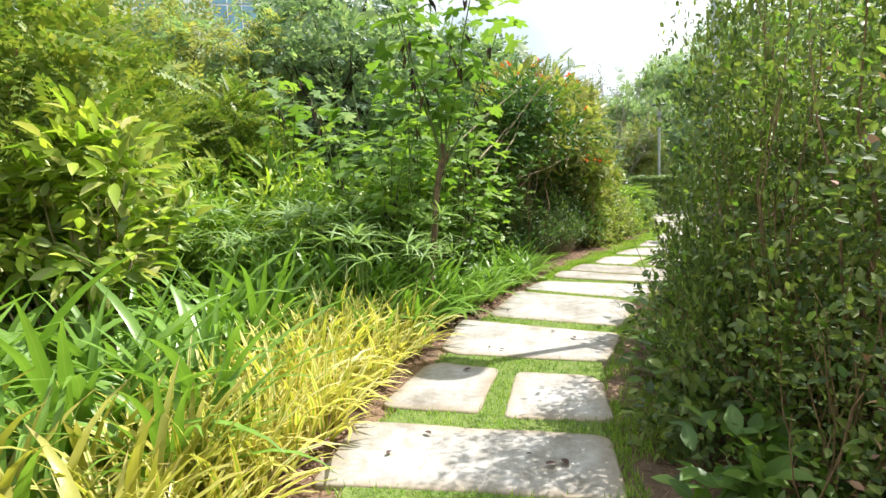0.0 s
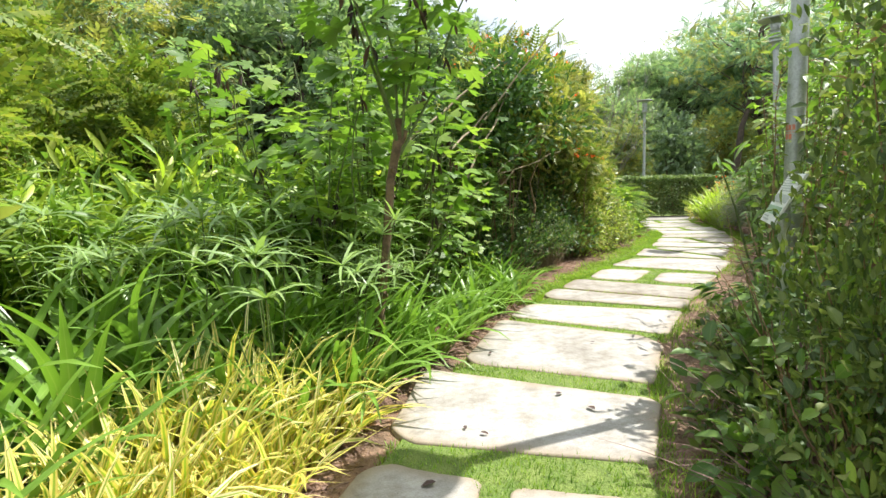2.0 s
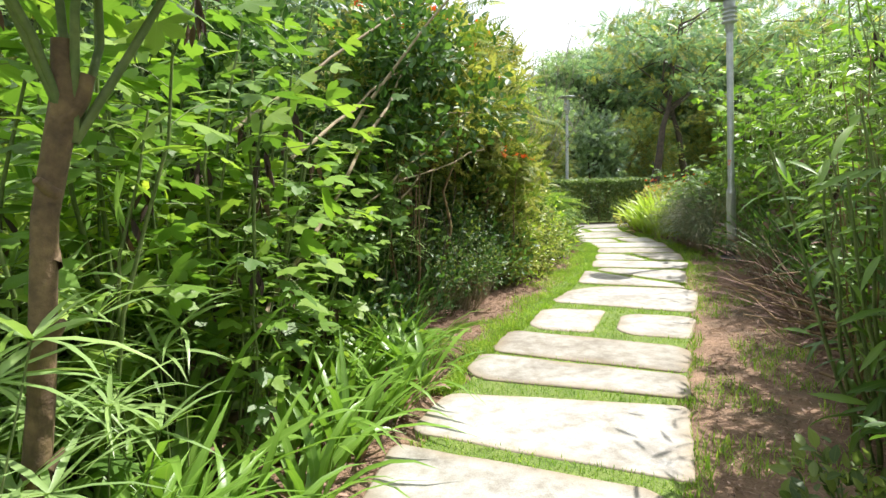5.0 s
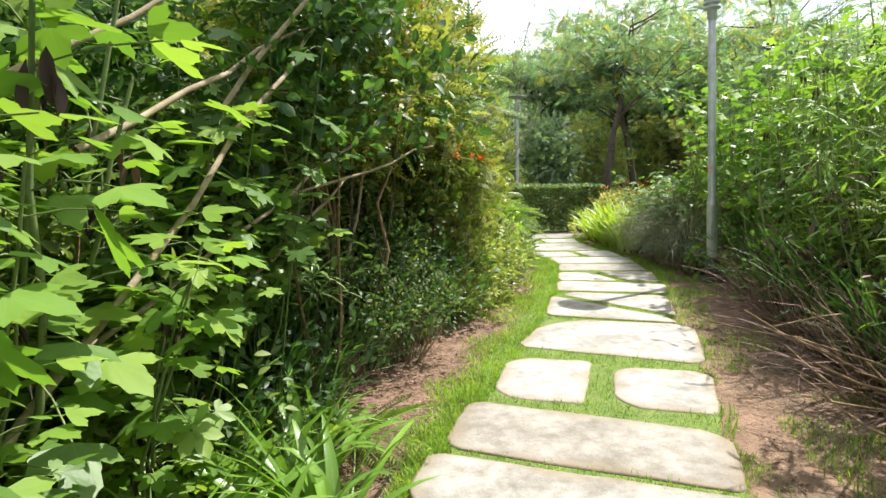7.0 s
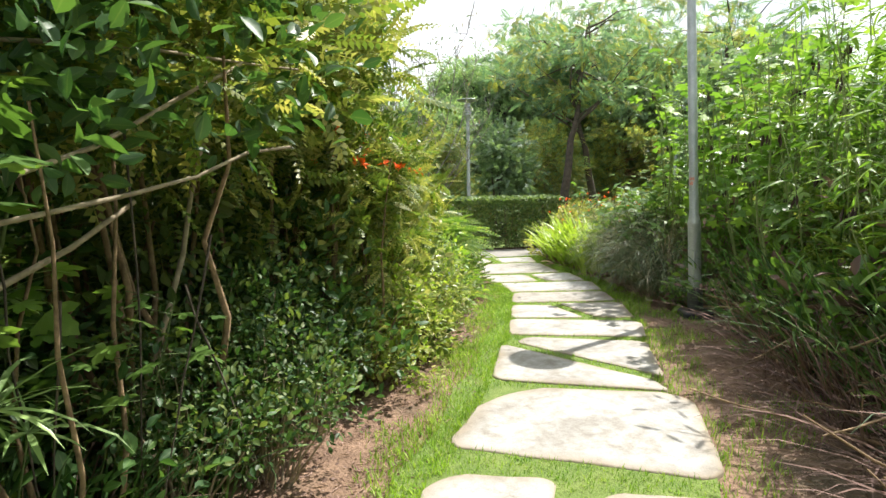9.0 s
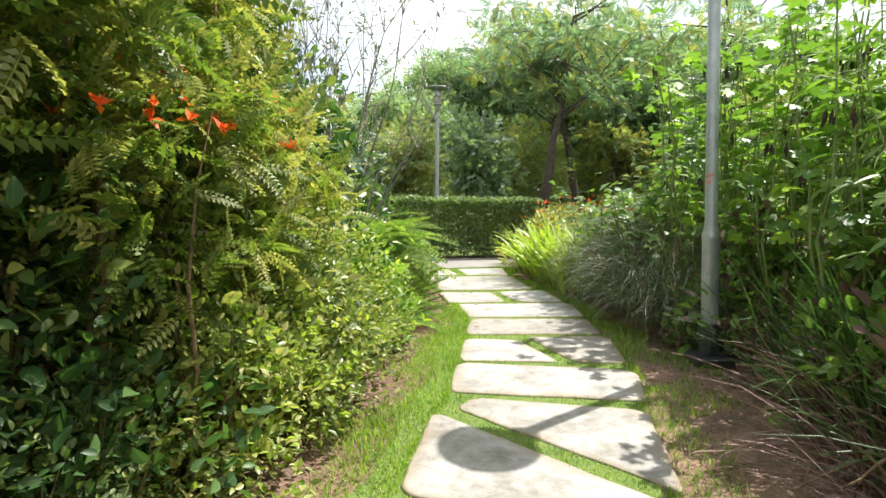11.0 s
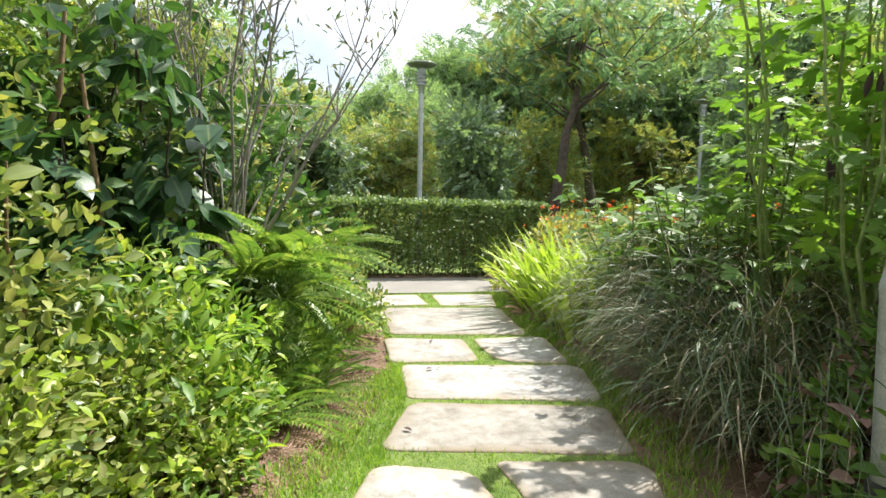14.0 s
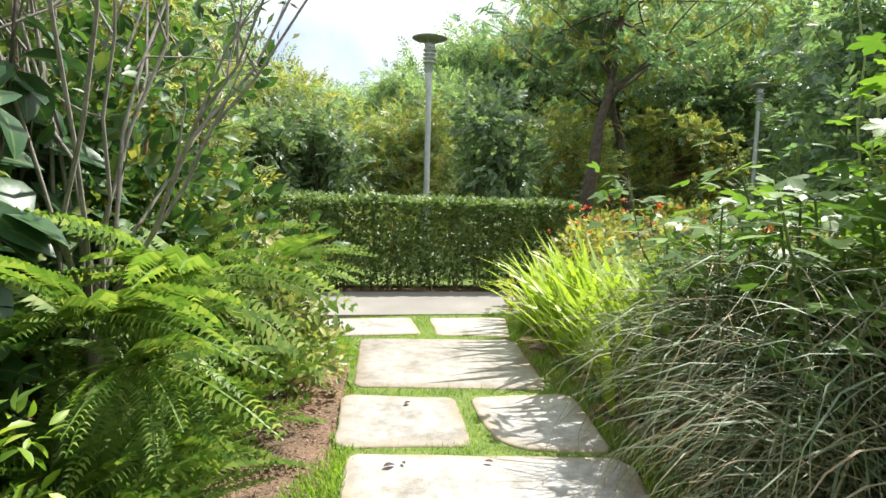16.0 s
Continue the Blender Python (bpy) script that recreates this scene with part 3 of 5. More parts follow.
slab(pavement, (3.36, 11.32), (4.70, 10.26), (5.56, 11.44), (4.16, 12.24), (0.12, 0.14, 0.22, 0.42), 14)
slab(pavement, (4.20, 12.40), (5.44, 11.54), (5.50, 11.80), (4.80, 13.40), (0.1, 0.06, 0.05, 0.1), 15)
slab(pavement, (4.98, 13.42), (5.66, 11.84), (6.30, 12.86), (5.20, 13.56), (0.08, 0.05, 0.12, 0.08), 16)
slab(pavement, (5.06, 13.74), (6.42, 13.00), (6.90, 13.66), (5.44, 14.44), (0.07, 0.06, 0.16, 0.1), 17)
slab(pavement, (5.48, 14.50), (6.36, 14.12), (6.40, 14.95), (5.88, 15.25), (0.06, 0.05, 0.08, 0.12), 18)
slab(pavement, (6.50, 14.06), (6.96, 13.86), (7.44, 14.76), (6.55, 15.06), (0.08, 0.06, 0.14, 0.06), 19)
slab(pavement, (5.94, 15.40), (7.44, 14.86), (7.76, 15.60), (6.36, 16.12), (0.08, 0.06, 0.1, 0.08), 20)
slab(pavement, (6.36, 16.20), (7.80, 15.70), (8.18, 16.56), (6.56, 17.04), (0.06, 0.06, 0.14, 0.06), 21)
slab(pavement, (6.48, 17.12), (7.32, 16.95), (7.46, 17.76), (6.66, 18.02), (0.1, 0.08, 0.06, 0.06), 22)
slab(pavement, (7.46, 16.88), (8.12, 16.62), (8.38, 17.64), (7.58, 17.74), (0.14, 0.08, 0.1, 0.06), 23)
slab(pavement, (6.76, 18.18), (8.26, 17.74), (8.66, 19.28), (7.06, 19.64), (0.07, 0.06, 0.16, 0.06), 24)
slab(pavement, (6.78, 19.80), (7.74, 19.68), (7.82, 20.50), (6.72, 20.62), (0.06, 0.06, 0.06, 0.06), 25)
slab(pavement, (7.90, 19.62), (8.66, 19.40), (9.02, 20.30), (8.04, 20.48), (0.06, 0.05, 0.08, 0.06), 26)


def in_slabs(x, y, grow=0.0):
    hit = np.zeros(len(x), bool)
    for q in SLABS:
        cx, cy = np.mean([p[0] for p in q]), np.mean([p[1] for p in q])
        ok = np.ones(len(x), bool)
        for (ax, ay), (bx, by) in zip(q, q[1:] + q[:1]):
            ln = math.hypot(bx - ax, by - ay)
            ok &= ((bx - ax) * (y - ay) - (by - ay) * (x - ax)) / ln > -grow
        # rounded corners let the grass in
        for px, py in q:
            d = math.hypot(px - cx, py - cy)
            far = ((x - cx) * (px - cx) + (y - cy) * (py - cy)) / d
            ok &= far < d - 0.06
        hit |= ok
    return hit


SLAB_LEFT = [(-0.75, -1), (-0.6, 3.2), (-0.2, 4.4), (0.1, 5.7), (0.75, 7.1), (1.3, 8.3), (1.85, 9.2), (2.3, 9.8), (2.9, 10.6), (3.75, 11.8), (4.5, 12.9), (5.25, 14.1), (5.7, 14.9), (6.15, 15.8), (6.45, 16.6), (6.6, 17.5), (6.9, 18.9), (6.75, 20.5)]
SLAB_RIGHT = [(0.85, -1), (0.98, 3.0), (1.2, 4.0), (1.6, 5.1), (2.15, 6.4), (2.8, 7.5), (3.3, 8.3), (3.7, 8.8), (4.3, 9.7), (5.15, 10.9), (5.55, 11.8), (6.0, 12.4), (6.65, 13.3), (7.2, 14.3), (7.6, 15.2), (8.0, 16.1), (8.25, 17.1), (8.5, 18.5), (8.85, 20.3)]


bed = tagged(new("path_bed"), "mossy turf strip under the slab joints", "grass", kind="structure")
bed_geo = Geo()
ys = np.linspace(0.2, 20.68, 80)
bl = [(float(edge_at(SLAB_LEFT, q)) + 0.10 - 0.34 * max(0.0, min(1.0, (q - 9.5) / 1.5)) * (1 - 0.7 * max(0.0, min(1.0, q - 15.5))) + 0.05 * math.sin(5 * q) + 0.03 * math.sin(13 * q), q, -0.014) for q in ys]
br = [(float(edge_at(SLAB_RIGHT, q)) - 0.07 + 0.04 * math.sin(6 * q + 1), q, -0.014) for q in ys]
bed_geo.add(bl + br, [[(i, 80 + i, 81 + i, 1 + i) for i in range(79)]])
part("turf_bed", bed_geo, M_TURF, bed)


def blades(x, y, height, geo, lean=0.7, width=0.0035):
    n = len(x)
    base = np.stack([x, y, np.full(n, -0.04)], -1)
    geo.straps(base, rng.uniform(0, 6.28, n), rng.uniform(0.7, 1.5, n), height, np.full(n, width) * rng.uniform(0.7, 1.3, n), rng.uniform(0.2, 1.2, n) * lean, seg=2, fold=0.0)


def scatter(count, y0, y1, left, right, density=None):
    y = rng.uniform(y0, y1, count)
    lo, hi = left(y), right(y)
    x = lo + (hi - lo) * rng.uniform(0, 1, count)
    return x, y


# short grass in the joints and along both sides of the slabs
grass = tagged(new("joint_grass"), "short green grass in the joints between slabs", "grass", kind="stuff")
jg = Geo()
x, y = scatter(150000, 0.3, 20.7, lambda y: edge_at(SLAB_LEFT, y) + np.where(y < 9.3, 0.03, -0.05), lambda y: edge_at(SLAB_RIGHT, y) + 0.08)
keep = ~in_slabs(x, y, -0.012)
x, y = x[keep], y[keep]
patch = np.array([noise.noise(Vector((a * 2.3, b * 2.3, 5))) for a, b in zip(x, y)])
fade = np.where(x > edge_at(SLAB_RIGHT, y), -0.2, 0.35)
keep = patch + fade > rng.uniform(-0.35, 0.25, len(x))
x, y = x[keep], y[keep]
blades(x, y, rng.uniform(0.035, 0.075, len(x)), jg)
part("blades", jg, M_LAWN, grass)

verge = tagged(new("verge_grass"), "bright green grass verge beside the slab path", "grass", kind="stuff")
vg = Geo()
x, y = scatter(110000, 8.6, 20.7, lambda y: np.maximum(edge_at(LEFT_BED, y) - 0.05, edge_at(SLAB_LEFT, y) - 1.15), lambda y: edge_at(SLAB_LEFT, y) + 0.06)
keep = ~in_slabs(x, y, -0.012)
x, y = x[keep], y[keep]
rel = (x - edge_at(LEFT_BED, y)) / np.maximum(0.2, edge_at(SLAB_LEFT, y) - edge_at(LEFT_BED, y))
patch = np.array([noise.noise(Vector((a * 1.6, b * 1.6, 8))) for a, b in zip(x, y)])
bare = np.where(y > 15.8, np.exp(-((y - 17.9) / 1.0) ** 2) * 1.0, 0)
keep = rel + 0.45 * patch - bare > rng.uniform(0.32, 1.15, len(x))
x, y = x[keep], y[keep]
blades(x, y, rng.uniform(0.04, 0.09, len(x)), vg, width=0.004)
part("blades", vg, M_LAWN, verge)

sparse = tagged(new("weed_grass"), "thin weedy grass on bare soil", "grass", kind="stuff")
sg = Geo()
x, y = scatter(22000, 3.0, 20.5, lambda y: edge_at(SLAB_RIGHT, y) - 0.02, lambda y: edge_at(RIGHT_BED, y) + 0.2)
keep = ~in_slabs(x, y, 0.0)
patch = np.array([noise.noise(Vector((a * 1.9, b * 1.9, 2))) for a, b in zip(x, y)])
keep &= patch > np.where((y > 11.0) & (x - edge_at(SLAB_RIGHT, y) < 0.55), -0.25, 0.05)
blades(x[keep], y[keep], rng.uniform(0.04, 0.12, keep.sum()), sg)
part("blades", sg, M_LAWN, sparse)

# litter: straw, chips and small dry leaves on the soil
litter = tagged(new("litter"), "dry brown straw and leaf litter on the soil", "litter", kind="stuff")
lg = Geo()
for count, lo, hi, y0, y1 in ((14000, lambda y: edge_at(SLAB_RIGHT, y) + 0.15, lambda y: edge_at(RIGHT_BED, y) + 1.0, 2.0, 14.5),
                              (19000, lambda y: edge_at(LEFT_BED, y) - 0.6, lambda y: edge_at(SLAB_LEFT, y) - 0.05, 2.0, 20.5)):
    x, y = scatter(count, y0, y1, lo, hi)
    keep = ~in_slabs(x, y, 0.0)
    x, y = x[keep], y[keep]
    m = len(x)
    d = np.stack([rng.normal(0, 1, m), rng.normal(0, 1, m), rng.normal(0, 0.12, m)], -1)
    p = np.stack([x, y, rng.uniform(-0.03, -0.008, m)], -1)
    half = m // 2
    lg.leaves(T_NEEDLE, p[:half], d[:half], rng.uniform(0.03, 0.12, half), wild=0.3)
    lg.leaves(T_DIAMOND, p[half:], d[half:], rng.uniform(0.012, 0.032, m - half), wild=0.5)
part("chips", lg, M_DRY, litter)


# ---------------------------------------------------------------- lamp posts and sign
def lamp_post(x, y, rz, height=4.6, sticker=False, lean=0.0):
    lp = thing("lamp_post", "grey steel garden lamp post with round disc hood", "lamp post", "garden lamp posts")
    lp.matrix_basis = Matrix.Translation((x, y, 0)) @ Matrix.Rotation(lean, 4, Vector((-0.377, -0.926, 0))) @ Matrix.Rotation(rz, 4, "Z")
    g = Geo().spin([(0, 0.06), (0.21, 0.06), (0.24, 0.04), (0.25, -0.06)], 4)
    part("footing", g, M_BLACK, lp, "dark footing block", smooth=False)
    g = Geo().spin([(0.095, 0.05), (0.095, 0.36), (0.088, 0.372), (0.05, 0.372)])
    part("sleeve", g, M_BLACK, lp, "black painted base sleeve")
    g = Geo().spin([(0.078, 0.35), (0.078, 1.18), (0.082, 1.19), (0.080, 1.21), (0.056, 1.32), (0.054, height - 0.60)])
    pole = part("pole", g, M_STEEL, lp)
    g = Geo().box(0.079, 0, 0.75, 0.006, 0.07, 0.26)
    part("hatch", g, M_STEEL, lp, "access hatch", smooth=False)
    prof = [(0.054, height - 0.62), (0.07, height - 0.58), (0.07, height - 0.48)]
    for i in range(4):
        z = height - 0.46 + i * 0.075
        prof += [(0.085, z), (0.125, z + 0.012), (0.125, z + 0.03), (0.085, z + 0.05)]
    prof += [(0.10, height - 0.12), (0.10, height - 0.08), (0.0, height - 0.07)]
    part("louvre", Geo().spin(prof), M_STEEL, lp, "stacked louvre rings")
    for k in range(3):
        b = 2 * math.pi * k / 3
        g = Geo().tube([(0.08 * math.cos(b), 0.08 * math.sin(b), height - 0.1), (0.17 * math.cos(b), 0.17 * math.sin(b), height)], 0.012, 6)
        part("bracket", g, M_STEEL, lp)
    g = Geo().spin([(0.02, height - 0.0), (0.30, height - 0.015), (0.335, height + 0.0), (0.335, height + 0.012), (0.30, height + 0.022), (0.02, height + 0.055), (0, height + 0.055)], 32)
    part("hood", g, M_STEEL, lp, "round disc hood")
    if sticker:
        for z0, z1, a0, a1 in ((1.755, 1.790, -34, -14), (1.755, 1.790, -8, 12), (1.755, 1.790, 18, 36), (1.738, 1.744, -40, 44), (1.695, 1.730, -30, -10), (1.695, 1.730, -4, 16)):
            b = [radians(a0 + (a1 - a0) * k / 4) for k in range(5)]
            v = [(0.0562 * math.cos(q), 0.0562 * math.sin(q), z) for z in (z0, z1) for q in b]
            part("painted_mark", Geo().add(v, [[(k, k + 1, k + 6, k + 5) for k in range(4)]]), M_ORANGE, lp, "faded red painted mark")
    return lp


lamp_post(7.755, 13.65, radians(200), sticker=True, lean=0.04)
lamp_post(2.72, 5.65, radians(200), sticker=True)
lamp_post(9.08, 24.35, radians(120), 4.42)
lamp_post(18.6, 25.9, radians(60))


def sign_board():
    s = thing("information_sign", "white slanted information board on a thin steel stake", "sign")
    low_a, low_b, rise = Vector((2.20, 5.15, 1.21)), Vector((2.015, 4.74, 1.21)), Vector((0.125, -0.06, 0.26))
    along = low_b - low_a
    face = along.cross(rise).normalized()
    def sheet(u0, u1, w0, w1, lift, thick):
        v = [low_a + along * u + rise * w + face * h for h in (lift, lift + thick) for u, w in ((u0, w0), (u1, w0), (u1, w1), (u0, w1))]
        return Geo().add([tuple(q) for q in v], [[(3, 2, 1, 0), (4, 5, 6, 7), (0, 1, 5, 4), (1, 2, 6, 5), (2, 3, 7, 6), (3, 0, 4, 7)]])
    foot = low_a + along * 0.5 + rise * 0.6
    part("stake", Geo().tube([(foot.x + 0.02, foot.y, -0.1), (foot.x + 0.02, foot.y, foot.z - 0.02)], 0.018, 10), M_STEEL, s)
    plate = part("plate", sheet(0, 1, 0, 1, -0.012, 0.012), M_SIGN, s, smooth=False)
    part("picture_panel", sheet(0.06, 0.94, 0.18, 0.34, 0.001, 0.002), M_PRINT, plate, "faded green picture panel", smooth=False)
    part("picture_panel", sheet(0.06, 0.94, 0.42, 0.58, 0.001, 0.002), M_INK, plate, "faded grey picture panel", smooth=False)
    for i in range(6):
        part("text_line", sheet(0.06, 0.9 - 0.12 * (i % 3), 0.64 + i * 0.05, 0.66 + i * 0.05, 0.001, 0.002), M_INK, plate, smooth=False)
    for i in range(2):
        part("text_line", sheet(0.08, 0.5 - 0.1 * i, 0.05 + i * 0.06, 0.075 + i * 0.06, 0.001, 0.002), M_INK, plate, smooth=False)


sign_board()


def fallen_leaf():
    t = thing("fallen_leaf", "small curled dry brown leaf lying on a slab", "leaf", "fallen leaves")
    p = np.zeros((1, 3))
    part("leaf_blade", Geo().leaves(T_OVAL, p, np.array([(1.0, 0, 0.05)]), np.array([1.0]), np.array([(0.2, 0, 1.0)]), 0.0), M_DEADLEAF, t)
    return t


fl = fallen_leaf()
fl.matrix_basis, fl.scale = pose(0.58, 2.93, 0.016, 0, 0, 20), (0.075, 0.075, 0.075)
for i, (x, y) in enumerate(((0.49, 3.06), (-0.3, 3.11), (-0.05, 3.35), (0.25, 4.55), (0.44, 5.18), (0.52, 5.08), (1.1, 5.61), (1.28, 5.33), (1.74, 6.82), (0.78, 6.64), (6.17, 15.62), (6.72, 16.78), (6.84, 16.78), (7.34, 16.68), (7.11, 17.71), (0.68, 2.99))):
    c = copy_thing(fl, pose(x, y, 0.016, 0, 0, 67 * i))
    k = 0.045 + 0.012 * (i % 4)
    c.scale = (k, k, k)


# ---------------------------------------------------------------- plants: builders
def strap_clump(name, label, mat, n=34, length=(0.6, 1.0), width=(0.012, 0.02), rise=(0.7, 1.5), sag=(0.6, 1.9), spread=0.1, seg=6, category="grass clump", base=None, group="", single=False, mound=0.0):
    t = thing(name, label, category, group)
    a = rng.uniform(0, 6.28, n)
    r = spread * np.sqrt(rng.uniform(0, 1, n))
    b = np.stack([r * np.cos(a), r * np.sin(a), -0.05 + mound * rng.uniform(0, 1, n) * (1.15 - r / max(spread, 0.01))], -1)
    g = Geo().straps(b, a + rng.normal(0, 0.5, n), rng.uniform(*rise, n), rng.uniform(*length, n), rng.uniform(*width, n), rng.uniform(*sag, n), seg)
    if single:
        for piece in g.split(3 * (seg + 1)):
            part("blade", piece, mat, t)
    else:
        part("blades", g, mat, t)
    if base:
        m = n // 2
        a = rng.uniform(0, 6.28, m)
        r = spread * rng.uniform(0.5, 1.15, m)
        b = np.stack([r * np.cos(a), r * np.sin(a), np.full(m, -0.04)], -1)
        g = Geo().straps(b, a, rng.uniform(0.3, 1.3, m), rng.uniform(0.25, 0.5, m) * length[0], rng.uniform(*width, m) * 0.8, rng.uniform(1.0, 2.6, m), 4)
        part("dead_blades", g, base, t, "dry brown dead blades at the base")
    return t


def lump_set(k, w, d, h, low, r):
    """Centres of the leafy lumps that make up a crown."""
    c = sphere_dirs(k) * rng.uniform(0.25, 1.0, (k, 1)) ** 0.6
    c[:, 2] = np.abs(c[:, 2]) if low <= 0.2 else c[:, 2]
    lo = low * h
    z = lo + (h - lo) * (0.5 + 0.5 * c[:, 2] if low > 0.2 else c[:, 2])
    return np.stack([c[:, 0] * w, c[:, 1] * d, z], -1), r * rng.uniform(0.6, 1.35, k)


def bush(name, label, mat, tpl, w, d, h, n, size, lumps=16, low=0.15, r=0.3, stem=M_BARK, out=0.7, wild=0.5, category="shrub", group="", flat=False, flowers=None, extra=None, stem_r=0.012, drop=0.0, stems=99):
    t = thing(name, label, category, group)
    c, rad = lump_set(lumps, w - r * 0.6, d - r * 0.6, h - r * 0.8, low, r)
    g = Geo()
    for p in c[:stems]:
        b = (p[0] * 0.25 + rng.normal(0, 0.04), p[1] * 0.25 + rng.normal(0, 0.04), -0.06)
        g.tube(wander(b, p, 6, 0.18), np.linspace(stem_r * 1.4, stem_r * 0.4, 6), 5)
    part("branch_frame", g, stem, t)
    k = rng.integers(0, len(c), n)
    dr = sphere_dirs(n)
    dr[:, 2] = dr[:, 2] * 0.8 + 0.12
    p = c[k] + dr * (rad[k] * rng.uniform(0.35, 1.08, n) ** 0.5)[:, None]
    p[:, 2] = np.maximum(p[:, 2], 0.02)
    grow = dr * out + rng.normal(0, 0.45, (n, 3)) + np.array((0, 0, 0.25 - drop))
    up = dr * 0.5 + np.array((0, 0, 1.0))
    cut = n if extra is None else int(n * (1 - extra[1]))
    part("leaves", Geo().leaves(tpl, p[:cut], grow[:cut], rng.uniform(size[0], size[1], cut), up[:cut], wild), mat, t)
    if extra is not None:
        part("young_leaves", Geo().leaves(tpl, p[cut:], grow[cut:], rng.uniform(size[0], size[1], n - cut), up[cut:], wild), extra[0], t, extra[2])
    if flowers:
        fm, count, fs = flowers
        top = c[np.argsort(-c[:, 2])[:max(3, lumps // 2)]]
        hub = top[rng.integers(0, len(top), count)] + sphere_dirs(count) * r * 0.9 + np.array((0, 0, r * 0.7))
        q = np.repeat(hub, 6, 0)
        part("flowers", Geo().leaves(T_DIAMOND, q, sphere_dirs(len(q)) + np.array((0, 0, 0.5)), rng.uniform(fs * 0.6, fs, len(q))), fm, t)
    return t


def cane_shrub(name, label, mat, tpl, stems, h, spread, leaves, size, stem_mat=M_STEM, top=0.35, category="shrub", group="", dead=0, stem_r=0.014, lean=0.25, petiole=0.18, whorl=False):
    """Tall thin stems, bare below, with stalked leaves all round their upper part."""
    t = thing(name, label, category, group)
    g, P, D, DP = Geo(), [], [], []
    for i in range(stems):
        a = rng.uniform(0, 6.28)
        b = np.array((math.cos(a), math.sin(a), 0)) * spread * rng.uniform(0.1, 0.6)
        hh = h * rng.uniform(0.6, 1.05)
        e = b + np.array((math.cos(a) * spread * rng.uniform(0.3, 1), math.sin(a) * spread * rng.uniform(0.3, 1), hh)) + rng.normal(0, lean * 0.3, 3) * (1, 1, 0)
        b[2] = -0.08
        line = wander(b, e, 8, 0.10)
        part("stem", Geo().tube(line, np.linspace(stem_r, stem_r * 0.4, 8), 5), stem_mat, t)
        s = 1 - (1 - top) * rng.uniform(0, 1, leaves) ** 1.3
        idx = s * 7
        lo = np.clip(idx.astype(int), 0, 6)
        q = line[lo] + (line[lo + 1] - line[lo]) * (idx - lo)[:, None]
        az = rng.uniform(0, 6.28, leaves)
        out = np.stack([np.cos(az), np.sin(az), rng.uniform(-0.35, 0.55, leaves)], -1)
        tip = q + out * (petiole * rng.uniform(0.4, 1.5, leaves))[:, None]
        for u, v in zip(q[::2], tip[::2]):
            g.tube([u, (u + v) / 2 + (0, 0, 0.015), v], 0.0028, 3)
        P.append(tip)
        D.append(out + np.array((0, 0, -0.25)))
        if dead:
            DP.append(q[:dead] - np.array((0, 0, 0.05)))
    part("petioles", g, stem_mat, t)
    P, D = np.concatenate(P), np.concatenate(D)
    part("leaves", Geo().leaves(tpl, P, D, rng.uniform(size[0], size[1], len(P)), D * 0.2 + np.array((0, 0, 1.0)), 0.35), mat, t)
    if dead:
        q = np.concatenate(DP)
        q = np.repeat(q, 3, 0) + rng.normal(0, 0.02, (len(q) * 3, 3))
        d = np.tile((0, 0, -1.0), (len(q), 1)) + rng.normal(0, 0.18, (len(q), 3))
        part("dead_leaves", Geo().leaves(T_DEAD, q, d, rng.uniform(0.08, 0.15, len(q)), rng.normal(0, 1, (len(q), 3))), M_DEADLEAF, t, "dark withered leaves hanging down")
    return t


def sedge(name, label, stalks=9, h=1.2, spread=0.25, rays=13, ray=0.42, group="umbrella sedges"):
    t = thing(name, label, "sedge", group)
    for i in range(stalks):
        a = rng.uniform(0, 6.28)
        hh = h * rng.uniform(0.6, 1.05)
        e = np.array((math.cos(a) * spread * rng.uniform(0.2, 1.3), math.sin(a) * spread * rng.uniform(0.2, 1.3), hh))
        stalk = part("stalk", Geo().tube(wander((math.cos(a) * 0.06, math.sin(a) * 0.06, -0.05), e, 5, 0.05), np.linspace(0.006, 0.004, 5), 4), M_STEM, t)
        m = rays
        g = Geo().straps(np.tile(e, (m, 1)), np.linspace(0, 6.28, m) + rng.normal(0, 0.1, m), rng.uniform(-0.1, 0.8, m), rng.uniform(0.7, 1.1, m) * ray, np.full(m, 0.012), rng.uniform(0.5, 1.5, m), 4, 0.2, 0.1)
        for piece in g.split(15):
            part("ray", piece, M_SEDGE, stalk)
    return t


def fern(name, label, n=14, length=(0.5, 0.85), rise=(0.3, 1.3), h=0.0, group="sword ferns"):
    t = thing(name, label, "fern", group)
    a = rng.uniform(0, 6.28, n)
    g = Geo()
    el = rng.uniform(*rise, n)
    d = np.stack([np.cos(a) * np.cos(el), np.sin(a) * np.cos(el), np.sin(el)], -1)
    p = np.stack([0.05 * np.cos(a), 0.05 * np.sin(a), np.full(n, h)], -1)
    g.leaves(T_FERN, p, d, rng.uniform(*length, n), np.array([(0, 0, 1.0)] * n), 0.25)
    for piece in g.split(len(T_FERN[0])):
        part("frond", piece, M_FERN, t)
    return t


